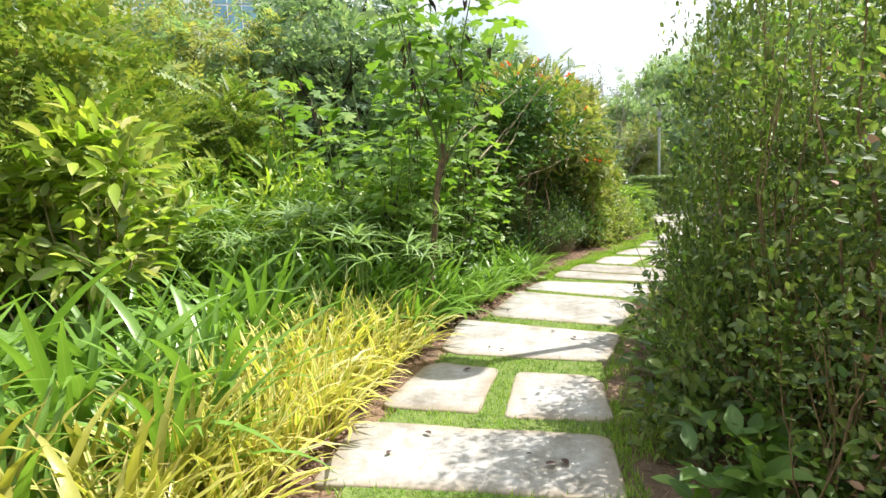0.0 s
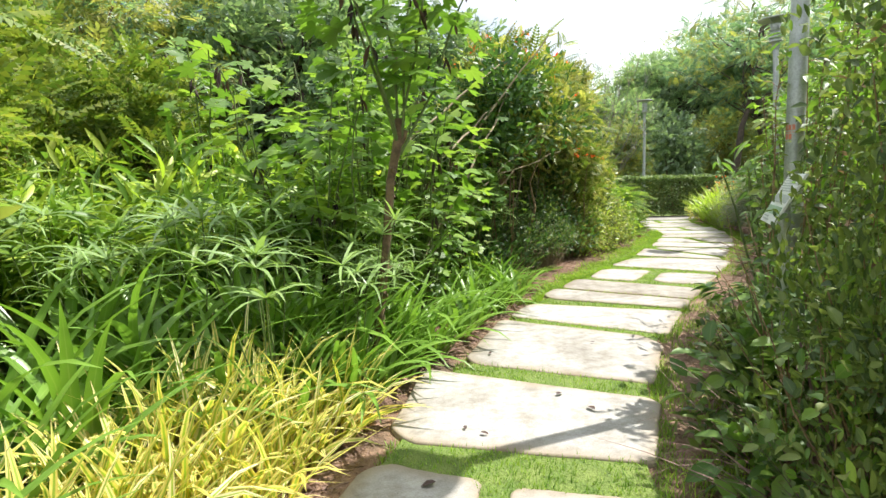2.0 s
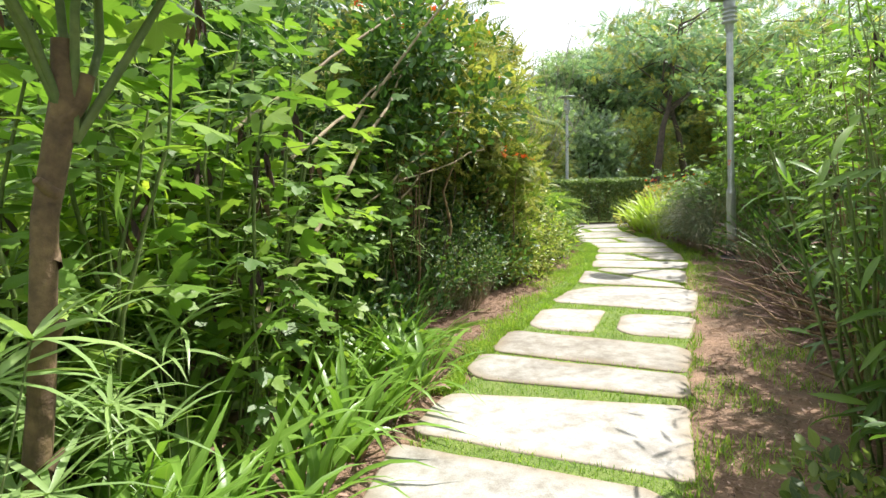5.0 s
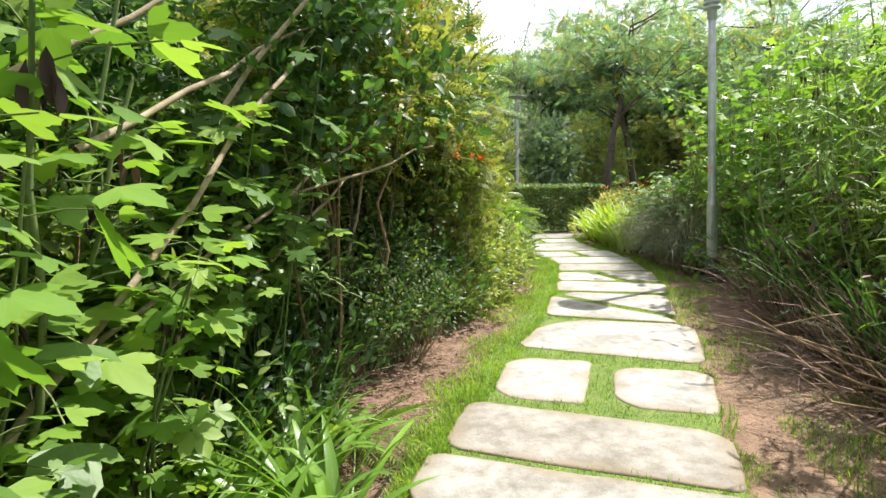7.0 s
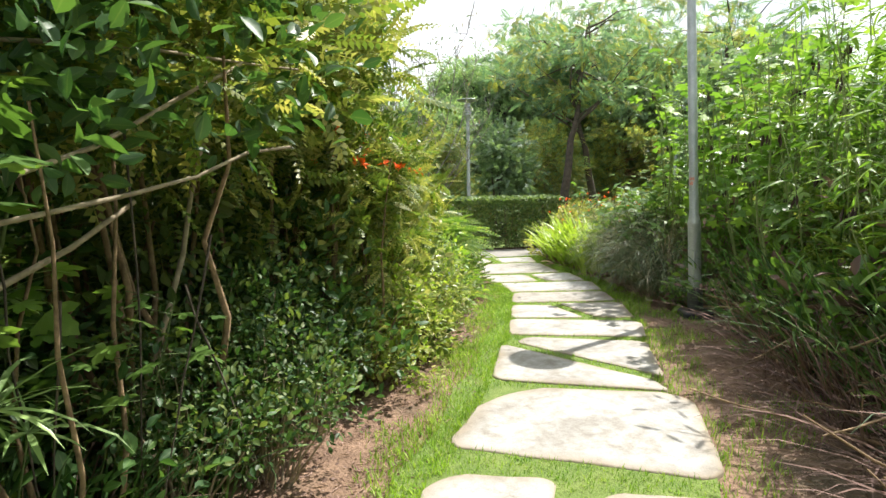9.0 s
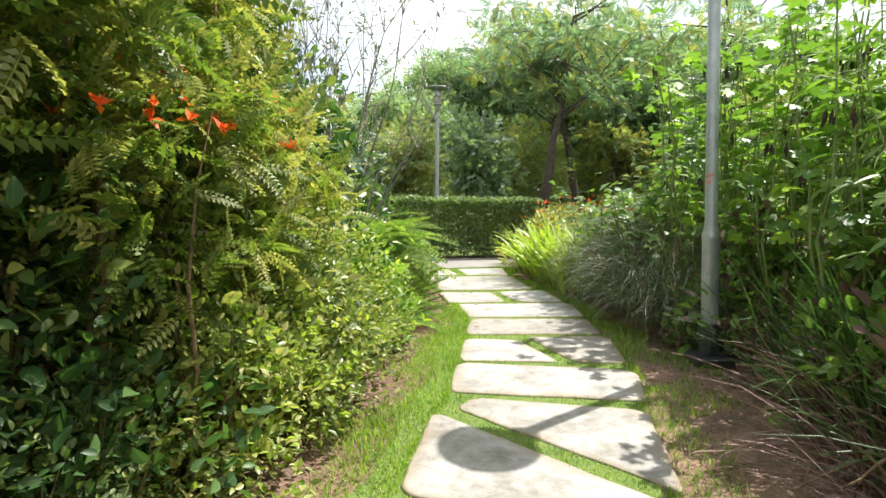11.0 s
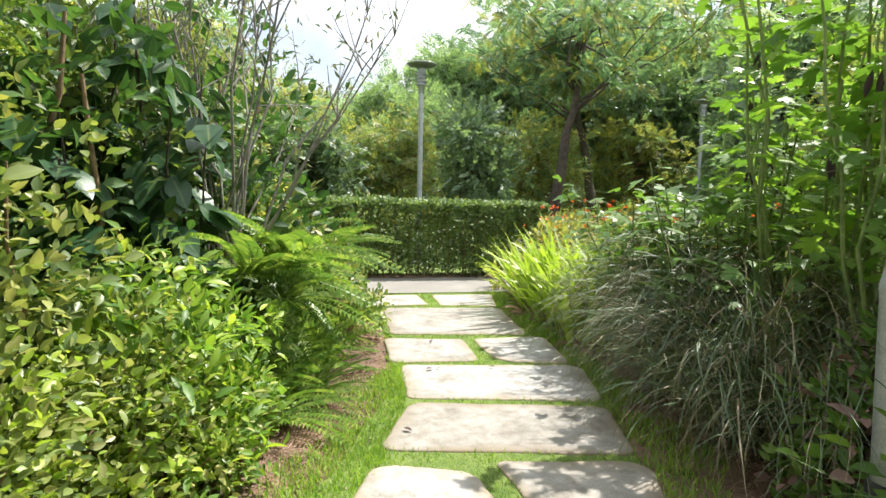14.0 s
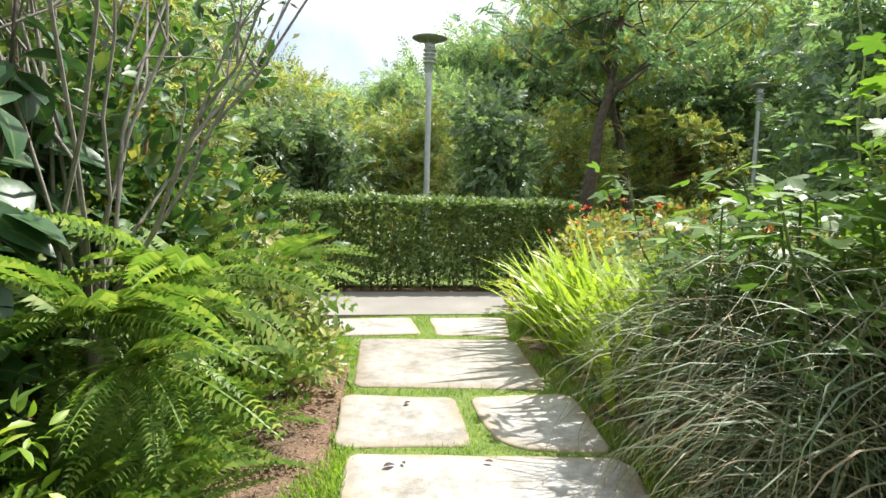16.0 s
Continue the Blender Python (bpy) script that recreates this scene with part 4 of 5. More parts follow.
def tree(name, label, mat, tpl, h, crown_r, crown_low, lumps, lr, n, size, trunk_r=0.14, bark=M_DARKBARK, lean=(0, 0), flatten=0.6, category="tree", group="", fork=0.35, wild=0.6, extra=None, trunks=1, single=False):
    """Tapered trunk, limbs that fork to every lump of the crown, many small sprays of leaves with gaps between the lumps."""
    t = thing(name, label, category, group)
    c = sphere_dirs(lumps) * rng.uniform(0.45, 1.0, (lumps, 1))
    c = c * (crown_r, crown_r, (h - crown_low) / 2) + (lean[0], lean[1], (h + crown_low) / 2)
    g = Geo()
    fk = np.array((lean[0] * fork, lean[1] * fork, h * fork))
    for k in range(trunks):
        off = np.array((rng.normal(0, 0.18), rng.normal(0, 0.18), 0)) if trunks > 1 else np.zeros(3)
        g.tube(wander(off + (0, 0, -0.15), fk + off * 2, 7, 0.05), np.linspace(trunk_r * 1.25, trunk_r * 0.75, 7), 9)
        g.tube(wander(fk + off * 2, (lean[0] * 0.9 + off[0] * 3, lean[1] * 0.9, h * 0.85), 7, 0.12), np.linspace(trunk_r * 0.72, trunk_r * 0.12, 7), 7)
    part("trunk", g, bark, t)
    g = Geo()
    for p in c[::2] if single else c:
        s = rng.uniform(0.1, 0.95) if single else rng.uniform(0.0, 0.7)
        b = fk + (np.array((lean[0] * 0.9, lean[1] * 0.9, h * 0.85)) - fk) * s
        line = wander(b, p, 6, 0.18)
        if single:
            part("limb", Geo().tube(line, np.linspace(trunk_r * 0.26, trunk_r * 0.05, 6), 5), bark, t)
        else:
            g.tube(line, np.linspace(trunk_r * 0.38, trunk_r * 0.07, 6), 5)
    if not single:
        part("branch_frame", g, bark, t)
    k = rng.integers(0, lumps, n)
    dr = sphere_dirs(n) * (1, 1, flatten)
    rad = lr * rng.uniform(0.55, 1.3, lumps)
    p = c[k] + dr * (rad[k] * rng.uniform(0.2, 1.1, n) ** 0.5)[:, None]
    grow = dr + rng.normal(0, 0.5, (n, 3)) + np.array((0, 0, -0.1))
    m = n if extra is None else int(n * (1 - extra[1]))
    part("crown", Geo().leaves(tpl, p[:m], grow[:m], rng.uniform(size[0], size[1], m), None, wild), mat, t)
    if extra is not None:
        part("crown_tint", Geo().leaves(tpl, p[m:], grow[m:], rng.uniform(size[0], size[1], n - m), None, wild), extra[0], t, extra[2])
    return t


def put(ob, x, y, rz=0.0, s=1.0, z=0.0, sz=None):
    ob.matrix_basis = pose(x, y, z, 0, 0, rz)
    ob.scale = (s, s, s if sz is None else sz)
    return ob


def again(ob, x, y, rz=None, s=1.0, z=0.0):
    rz = rng.uniform(0, 360) if rz is None else rz
    c = copy_thing(ob, pose(x, y, z, 0, 0, rz))
    c.scale = (s, s, s)
    return c


def spread_out(kinds, spots, jitter=0.15):
    """Sets the first of each kind at its spot and copies for the rest. Spots: x, y, scale."""
    used = set()
    for i, (x, y, s) in enumerate(spots):
        k = i % len(kinds)
        if k in used:
            again(kinds[k], x, y, None, s * rng.uniform(1 - jitter, 1 + jitter))
        else:
            put(kinds[k], x, y, rng.uniform(0, 360), s)
            used.add(k)


# ---------------------------------------------------------------- first stretch, bed beside the open path
big = [strap_clump("strap_grass", "large clump of glossy green arching strap leaves", M_STRAP, 36, (0.9, 1.5), (0.030, 0.050), (0.85, 1.52), (0.5, 1.9), 0.15, 8, group="strap leaf clumps", base=M_DRY, single=True) for i in range(2)]
spread_out(big, [(-1.45, 3.35, 1.0), (-1.95, 2.95, 1.0), (-1.55, 4.05, 0.95), (-2.2, 3.7, 1.1), (-2.7, 3.1, 1.0), (-1.55, 4.75, 0.9), (-2.0, 4.6, 1.0), (-2.9, 4.2, 1.05), (-1.75, 2.2, 0.8), (-2.5, 2.1, 0.9), (-3.3, 2.6, 1.0), (-1.35, 2.75, 0.75), (-0.75, 5.45, 0.72), (-0.35, 5.6, 0.7), (-0.1, 6.05, 0.62), (0.2, 6.65, 0.55), (-0.95, 5.9, 0.9), (-1.5, 5.5, 1.0), (-0.6, 6.4, 0.85), (-1.3, 6.5, 1.05), (-2.1, 5.6, 1.1), (-0.6, 6.05, 0.85), (-1.15, 6.25, 0.95), (-0.05, 6.5, 0.6)])
olive = [strap_clump("yellowing_strap_grass", "strap leaf clump with yellowing sun-bleached leaves", M_OLIVE, 22, (0.6, 1.0), (0.026, 0.042), (0.8, 1.5), (0.4, 1.5), 0.1, 6, group="strap leaf clumps", base=M_DRY, single=True)]
spread_out(olive, [(-1.35, 2.35, 0.95), (-1.7, 2.65, 0.95), (-2.1, 2.35, 1.0), (-1.2, 1.9, 0.85), (-2.4, 2.6, 1.0), (-1.55, 2.05, 0.95), (-1.3, 2.75, 0.85), (-1.85, 2.2, 1.0)])
yel = [strap_clump("variegated_grass", "low clump of yellow variegated narrow leaves at the path edge", M_VARIEG, 44, (0.38, 0.72), (0.013, 0.022), (0.6, 1.5), (0.4, 1.7), 0.17, 5, group="variegated edging", base=M_DRY) for i in range(2)]
spots = []
for i, y in enumerate(np.arange(1.0, 5.5, 0.27)):
    e = float(edge_at(LEFT_BED, y))
    spots.append((e - 0.14, y, 0.95))
    if y > 2.2:
        spots.append((e - 0.42, y + 0.1, 1.15))
    if y > 3.1:
        spots.append((e - 0.70 + 0.05 * math.sin(3 * y), y - 0.05, 1.2))
spread_out(yel, spots)
mid = [strap_clump("edging_lily", "green clump of shiny strap leaves edging the path", M_STRAP, 24, (0.5, 0.95), (0.022, 0.036), (0.8, 1.5), (0.5, 1.9), 0.10, 6, group="edging lilies", base=M_DRY, single=True) for i in range(2)]
spread_out(mid, [(-0.62, 5.15, 1.0), (-0.3, 5.55, 0.95), (-0.75, 5.75, 1.1), (0.0, 6.15, 0.85), (-0.35, 6.3, 1.0), (0.28, 6.75, 0.85), (0.0, 7.0, 1.0), (0.55, 7.3, 0.9), (0.75, 7.8, 1.0), (0.4, 7.9, 1.1), (1.05, 8.3, 1.0), (0.8, 8.6, 1.1), (1.3, 8.8, 1.0), (1.2, 9.3, 1.0), (0.8, 9.3, 1.0), (1.35, 9.8, 0.8), (-1.0, 5.2, 1.1), (-1.1, 6.1, 1.2), (-1.6, 5.4, 1.2), (-2.2, 5.4, 1.2), (-0.55, 6.05, 1.4), (-0.95, 6.35, 1.5), (-1.4, 6.1, 1.45), (-0.25, 6.55, 1.3), (-1.9, 6.4, 1.55), (-0.1, 7.2, 1.3)])
sed = [sedge("umbrella_sedge", "umbrella sedge with rays spread from thin stalks", 6, 1.2, 0.35), sedge("umbrella_sedge", "umbrella sedge with rays spread from thin stalks", 7, 1.45, 0.45)]
spread_out(sed, [(-0.68, 5.32, 0.98), (-0.3, 5.85, 0.85), (-0.12, 6.5, 0.85), (0.05, 7.05, 0.8), (-1.3, 5.9, 1.0), (-0.5, 6.6, 0.95), (-1.9, 5.8, 1.0), (-1.0, 6.9, 1.05), (-2.4, 6.2, 1.05), (-1.6, 6.9, 1.1), (-2.9, 5.3, 1.1), (-0.2, 7.5, 0.9), (0.35, 9.4, 0.9), (1.2, 10.2, 0.9), (-2.2, 7.4, 1.15), (-3.4, 6.3, 1.2)])

narrow = [bush("fine_leaf_shrub", "dense shrub of narrow drooping green leaves", M_LOBE, T_LONG, 0.9, 0.9, 1.75, 1500, (0.16, 0.32), 18, 0.25, 0.42, M_STEM, 0.8, 0.6, group="bed shrubs", drop=0.35, extra=(M_LIME, 0.45, "paler young leaves"))]
spread_out(narrow, [(-1.6, 7.4, 1.0), (-2.7, 6.9, 1.0), (-3.6, 7.2, 1.1), (-0.8, 8.0, 1.0), (-2.4, 8.4, 1.15), (-4.4, 6.4, 1.05), (-3.6, 5.2, 0.9), (-4.0, 8.8, 1.25)])
lob = [cane_shrub("lobed_leaf_shrub", "tall shrub with bright green lobed leaves on thin stems", M_LOBE, T_LOBE5, 9, 2.5, 0.55, 25, (0.13, 0.21), group="lobed leaf shrubs", dead=2, top=0.25),
       cane_shrub("lobed_leaf_shrub", "tall shrub with bright green lobed leaves on thin stems", M_LOBE, T_LOBE3, 10, 2.1, 0.55, 26, (0.11, 0.19), group="lobed leaf shrubs", dead=1, top=0.2)]
spread_out(lob, [(-0.5, 7.05, 0.95), (0.05, 7.9, 0.8), (-0.9, 7.4, 1.0), (-0.35, 7.9, 1.1), (0.3, 8.75, 0.8), (-0.2, 8.8, 1.25), (0.1, 9.8, 1.3), (-1.5, 8.4, 1.1), (-2.0, 9.4, 1.2), (0.5, 10.6, 1.3), (-0.9, 9.4, 1.3)])

# the cut trunk that sprouts again
cut = thing("cut_tree", "cut brown trunk with fresh sprouting shoots", "tree")
g = Geo().tube([(-0.16, 6.2, -0.1), (-0.13, 6.22, 0.5), (-0.06, 6.25, 1.0), (-0.01, 6.27, 1.5), (0.06, 6.3, 1.82), (0.07, 6.3, 1.97)], [0.05, 0.040, 0.034, 0.033, 0.037, 0.030], 10)
for i in range(9):
    a = i * 2.4
    z = 0.25 + i * 0.19
    c = -0.15 + 0.11 * z
    g.tube([(c, 6.22 + 0.03 * z, z - 0.02), (c + math.cos(a) * 0.05, 6.22 + 0.03 * z + math.sin(a) * 0.05, z + 0.02)], [0.022, 0.012], 7)
g.tube([(0.03, 6.3, 1.72), (0.1, 6.3, 1.82), (0.12, 6.3, 1.88)], [0.026, 0.022, 0.018], 8)
part("trunk", g, M_CUTBARK, cut)
g = Geo()
ends = []
for ex, ey, ez in ((-0.5, 6.1, 3.6), (-0.1, 6.4, 3.9), (0.45, 6.2, 3.7), (0.25, 6.9, 3.5), (-0.3, 5.8, 3.2), (0.75, 6.6, 3.3)):
    line = wander((0.07, 6.3, 1.7), (ex, ey, ez), 7, 0.10)
    part("shoot", Geo().tube(line, np.linspace(0.013, 0.006, 7), 6), M_STEM, cut)
    ends.append(line)
P = np.concatenate([l[2:].repeat(6, 0) for l in ends])
az = rng.uniform(0, 6.28, len(P))
D = np.stack([np.cos(az), np.sin(az), rng.uniform(-0.3, 0.4, len(P))], -1)
part("leaves", Geo().leaves(T_LOBE5, P + D * rng.uniform(0.08, 0.32, (len(P), 1)), D + (0, 0, -0.3), rng.uniform(0.14, 0.24, len(P)), None, 0.35), M_LOBE, cut)
P = np.concatenate([l[3:6].repeat(2, 0) for l in ends]) + rng.normal(0, 0.03, (36, 3))
part("dead_leaves", Geo().leaves(T_DEAD, P, np.tile((0, 0, -1.0), (36, 1)) + rng.normal(0, 0.2, (36, 3)), rng.uniform(0.10, 0.19, 36), rng.normal(0, 1, (36, 3))), M_DEADLEAF, cut, "dark withered leaves hanging down")

# rosette-leaved shrub and feathery shrubs behind the strap grass
ros = bush("rosette_shrub", "shrub with pale yellow-green rosettes of leaves", M_LIME, T_OBOV, 1.0, 1.0, 2.3, 1500, (0.14, 0.24), 22, 0.3, 0.32, M_PALEBARK, 0.9, 0.5, extra=(M_SMALL, 0.4, "older green leaves"), group="bed shrubs")
put(ros, -3.0, 4.6, 20, 1.0)
again(ros, -4.3, 4.3, 140, 1.1)
again(ros, -4.6, 5.6, 240, 1.2)
fea = bush("feathery_shrub", "tall arching shrub with feathery pinnate leaves", M_FEATHER, T_FEATHER, 1.2, 1.2, 3.3, 620, (0.35, 0.6), 20, 0.35, 0.5, M_BARK, 0.9, 0.4, group="feathery shrubs", stem_r=0.02)
for x, y, s in ((-3.7, 5.3, 1.05), (-4.6, 7.3, 1.15), (-5.6, 6.0, 1.2), (-3.4, 9.6, 1.0), (-5.4, 9.6, 1.2)):
    again(fea, x, y, None, s)
put(fea, -6.4, 8.0, 0, 1.2)

# ---------------------------------------------------------------- thicket in the shade
twig = M_PALEBARK
# the deep leaf colour adds to the shade inside the hollow
dark = [bush("shade_thicket_shrub", "dark shade-toned dense shrub with dry twiggy inside", M_LOBE_SHADED, T_OVAL, 1.0, 1.0, 2.3, 2600, (0.055, 0.105), 24, 0.1, 0.4, M_BARK, 0.7, 0.6, group="thicket shrubs", stem_r=0.02),
        bush("shade_thicket_shrub", "dark shade-toned dense shrub with dry twiggy inside", M_THICKET, T_OVAL, 0.9, 0.9, 2.0, 2600, (0.05, 0.095), 24, 0.05, 0.36, M_BARK, 0.7, 0.6, group="thicket shrubs", stem_r=0.016)]
dull = bush("dull_leaf_shrub", "low shrub with shade-darkened small dull leaves and dry twigs", M_LOBE_SHADED, T_OVAL, 0.7, 0.7, 1.5, 1900, (0.035, 0.07), 26, 0.2, 0.26, M_PALEBARK, 0.7, 0.6, group="thicket shrubs", stem_r=0.008, extra=(M_THICKET, 0.5, "lighter dull leaves"))
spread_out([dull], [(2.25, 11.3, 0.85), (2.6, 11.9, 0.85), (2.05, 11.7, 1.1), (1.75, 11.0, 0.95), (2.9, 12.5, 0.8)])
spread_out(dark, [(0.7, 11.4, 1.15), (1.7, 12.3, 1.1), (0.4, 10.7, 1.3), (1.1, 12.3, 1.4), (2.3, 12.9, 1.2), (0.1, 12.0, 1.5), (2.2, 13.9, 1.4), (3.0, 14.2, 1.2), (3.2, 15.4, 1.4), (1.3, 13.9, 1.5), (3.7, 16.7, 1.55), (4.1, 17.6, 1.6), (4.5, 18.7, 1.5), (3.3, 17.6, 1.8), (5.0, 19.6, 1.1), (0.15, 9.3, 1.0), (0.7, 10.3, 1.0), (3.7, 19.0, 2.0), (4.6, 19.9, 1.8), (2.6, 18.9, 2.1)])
hibis = [cane_shrub("mallow_shrub", "leaning mallow shrub with soft lobed leaves", M_LOBE_MID, T_LOBE5, 7, 2.3, 0.6, 15, (0.10, 0.17), M_STEM, 0.55, group="mallow shrubs", lean=0.5, stem_r=0.008)]
spread_out(hibis, [(1.0, 10.15, 1.0), (0.75, 9.75, 0.9), (1.3, 10.75, 0.95), (0.5, 9.3, 0.85), (1.05, 10.35, 0.9), (0.2, 10.1, 1.1), (0.6, 11.0, 1.2)])

# crown leaves coloured dark, as they look in shade
over = bush("overhanging_shrub", "tall shrub whose shade-darkened leafy crown hangs over the hollow", M_LOBE_SHADED, T_OVAL, 1.25, 1.25, 3.5, 2800, (0.07, 0.13), 30, 0.58, 0.45, M_BARK, 0.8, 0.6, group="thicket shrubs", stem_r=0.011, stems=5)
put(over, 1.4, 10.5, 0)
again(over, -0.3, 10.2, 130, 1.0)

poles = thing("fallen_branches", "pale bare branches leaning through the shrubs", "branch")
for a, b, r in (((0.15, 8.05, 0.5), (1.6, 10.5, 2.85), 0.019), ((0.45, 8.75, 1.75), (1.65, 10.6, 2.8), 0.016), ((0.3, 8.6, 0.9), (2.2, 10.9, 2.3), 0.014), ((0.3, 8.7, 0.6), (1.7, 10.9, 1.65), 0.02),
                ((0.9, 9.7, 1.4), (2.4, 10.8, 1.9), 0.012), 
                ((0.9, 10.1, 2.2), (2.5, 11.2, 2.35), 0.011), ((0.0, 8.9, 1.9), (1.4, 9.9, 3.1), 0.018), ((0.9, 9.6, 2.0), (2.0, 9.8, 3.4), 0.016), ((1.42, 11.1, 0.02), (2.1, 11.55, 2.4), 0.02)):
    part("branch", Geo().tube(wander(a, b, 8, 0.09), np.linspace(r, r * 0.55, 8), 7), M_PALEBARK, poles)

# withered stalks that hang down through the dark thicket
# trunk bark darkens the stalks by colour, as the hollow's shade would
vines = thing("withered_vine", "withered brown vine stalks, toned dark for shade, hanging in dark shrubs", "vine")
for i in range(9):
    u = i / 8
    x, y, z = 0.35 + 1.7 * u + rng.normal(0, 0.12), 9.0 + 2.0 * u + rng.normal(0, 0.2), rng.uniform(0.9, 2.2)
    part("stalk", Geo().tube(wander((x, y, z), (x + rng.normal(0, 0.12), y + rng.normal(0, 0.12), rng.uniform(0.02, 0.5)), 7, 0.05), np.linspace(0.006, 0.003, 7), 5), M_DARKBARK, vines)

# ---------------------------------------------------------------- small-leaved shrubs along the verge
sml = [bush("small_leaf_shrub", "rounded shrub with small glossy yellow-green leaves", M_SMALL, T_OVAL, 0.75, 0.75, 1.45, 3600, (0.035, 0.078), 28, 0.05, 0.27, M_BARK, 0.8, 0.6, group="verge shrubs", extra=(M_LIME, 0.35, "young lime tips")),
       bush("small_leaf_shrub", "rounded shrub with small glossy yellow-green leaves", M_SMALL, T_OVAL, 0.8, 0.8, 1.7, 3600, (0.035, 0.078), 28, 0.05, 0.3, M_BARK, 0.8, 0.6, group="verge shrubs", extra=(M_THICKET, 0.2, "older dull leaves"))]
spread_out(sml, [(3.1, 12.75, 0.95), (2.6, 12.8, 1.3), (3.65, 13.7, 0.95), (3.2, 13.7, 1.5), (4.15, 14.5, 0.95), (3.7, 14.7, 1.55), (3.4, 13.2, 0.9), (3.9, 14.1, 1.0), (4.65, 15.2, 0.8), (4.2, 15.5, 1.1), (3.5, 15.6, 1.4)])
flame = bush("flame_shrub", "feathery shrub with orange-red flower heads", M_FEATHER, T_FEATHER, 1.25, 1.25, 4.3, 1100, (0.24, 0.44), 34, 0.42, 0.5, M_BARK, 0.9, 0.4, group="flame shrubs", flowers=(M_FLAME, 30, 0.12), stem_r=0.02, extra=(M_FARYEL, 0.4, "yellowing fronds"), stems=9)
put(flame, 2.35, 12.6, 0, 0.95)
again(flame, 2.8, 14.4, 100, 0.95)
again(flame, 1.75, 11.5, 200, 0.95)
again(flame, 2.9, 15.6, 310, 1.0)
again(flame, 3.1, 12.75, 60, 0.58)
again(flame, 3.55, 13.6, 250, 0.55)

lime = bush("lime_leaf_shrub", "low shrub with fresh lime-green leaves", M_LOBE, T_OBOV, 0.55, 0.55, 1.05, 1500, (0.05, 0.10), 22, 0.05, 0.22, M_STEM, 0.8, 0.5, group="verge shrubs", extra=(M_LIME, 0.3, "pale young tips"))
put(lime, 4.75, 15.3, 0, 1.2)
again(lime, 4.55, 16.2, 20, 1.2)
again(lime, 4.9, 15.9, 320, 1.05)
again(lime, 4.5, 15.6, 80, 1.05)
again(lime, 5.0, 15.55, 200, 0.8)

def large_leaf_plant(stems, h, spread):
    """Several bent stems, each with broad glossy leaves set round it on short stalks."""
    t = thing("large_leaf_plant", "tall plant with large dark glossy oval leaves", "plant", "large leaf plants")
    me = Geo().leaves(T_BROAD, np.zeros((1, 3)), np.array([(0, 1.0, 0)]), np.array([1.0]), np.array([(0, 0, 1.0)]), 0.0).mesh("leaf")
    for i in range(stems):
        a = i * 2.4 + rng.normal(0, 0.3)
        hh = h * rng.uniform(0.45, 1.0)
        e = np.array((math.cos(a) * spread * rng.uniform(0.35, 1.0), math.sin(a) * spread * rng.uniform(0.35, 1.0), hh))
        line = wander((math.cos(a) * 0.08, math.sin(a) * 0.08, -0.05), e, 8, 0.1)
        part("stem", Geo().tube(line, np.linspace(0.016, 0.007, 8), 6), M_DARKBARK, t)
        for k in range(15):
            q = 7 * (1 - 0.62 * rng.uniform(0, 1) ** 1.3)
            lo = min(6, int(q))
            p = line[lo] + (line[lo + 1] - line[lo]) * (q - lo)
            az = k * 2.4 + rng.normal(0, 0.4)
            leaf = part("leaf", me, M_HEART, t)
            leaf.location = tuple(p + np.array((math.cos(az), math.sin(az), 0)) * 0.04)
            leaf.rotation_euler = (rng.uniform(-0.95, 0.15), rng.normal(0, 0.3), az - math.pi / 2)
            leaf.scale = (rng.uniform(0.22, 0.34),) * 3
    return t


hl = large_leaf_plant(11, 2.5, 0.75)
put(hl, 4.6, 17.05, 0)
again(hl, 4.0, 16.9, 130, 1.15)
again(hl, 4.3, 17.7, 250, 1.25)

fn = [fern("sword_fern", "sword fern with long arching toothed fronds", 18), fern("sword_fern", "sword fern with long arching toothed fronds", 14, (0.4, 0.7))]
spread_out(fn, [(5.6, 17.15, 1.1), (5.85, 17.8, 1.1), (5.35, 17.5, 1.3), (6.1, 18.5, 1.0), (5.5, 16.75, 0.95), (5.2, 16.9, 1.1), (5.65, 16.4, 0.6), (5.75, 18.3, 1.2), (5.9, 18.9, 1.0), (6.25, 19.3, 0.8), (5.3, 16.0, 0.9), (5.25, 16.55, 1.2), (5.1, 17.2, 1.4), (5.5, 18.6, 1.2), (1.55, 9.75, 0.7), (1.15, 9.4, 0.6)])
hi = fern("sword_fern", "tall fern mass climbing over a stump", 20, (0.55, 0.95), (-0.5, 0.95), 0.85)
put(hi, 5.6, 17.7, 0, 1.1)
again(hi, 5.25, 16.95, 40, 1.0)
again(hi, 5.5, 16.75, 170, 0.8)
again(hi, 6.05, 18.9, 90, 0.95)
again(hi, 5.5, 18.7, 200, 1.1)
verge2 = bush("verge_end_shrub", "small yellow-green leaved shrub beside ferns", M_SMALL, T_OVAL, 0.5, 0.5, 1.15, 1300, (0.05, 0.1), 16, 0.1, 0.24, M_BARK, 0.8, 0.6, group="verge shrubs")
put(verge2, 6.2, 18.25, 0, 0.95)
again(verge2, 6.3, 19.6, 100, 0.9)
again(verge2, 5.9, 19.6, 200, 1.1)

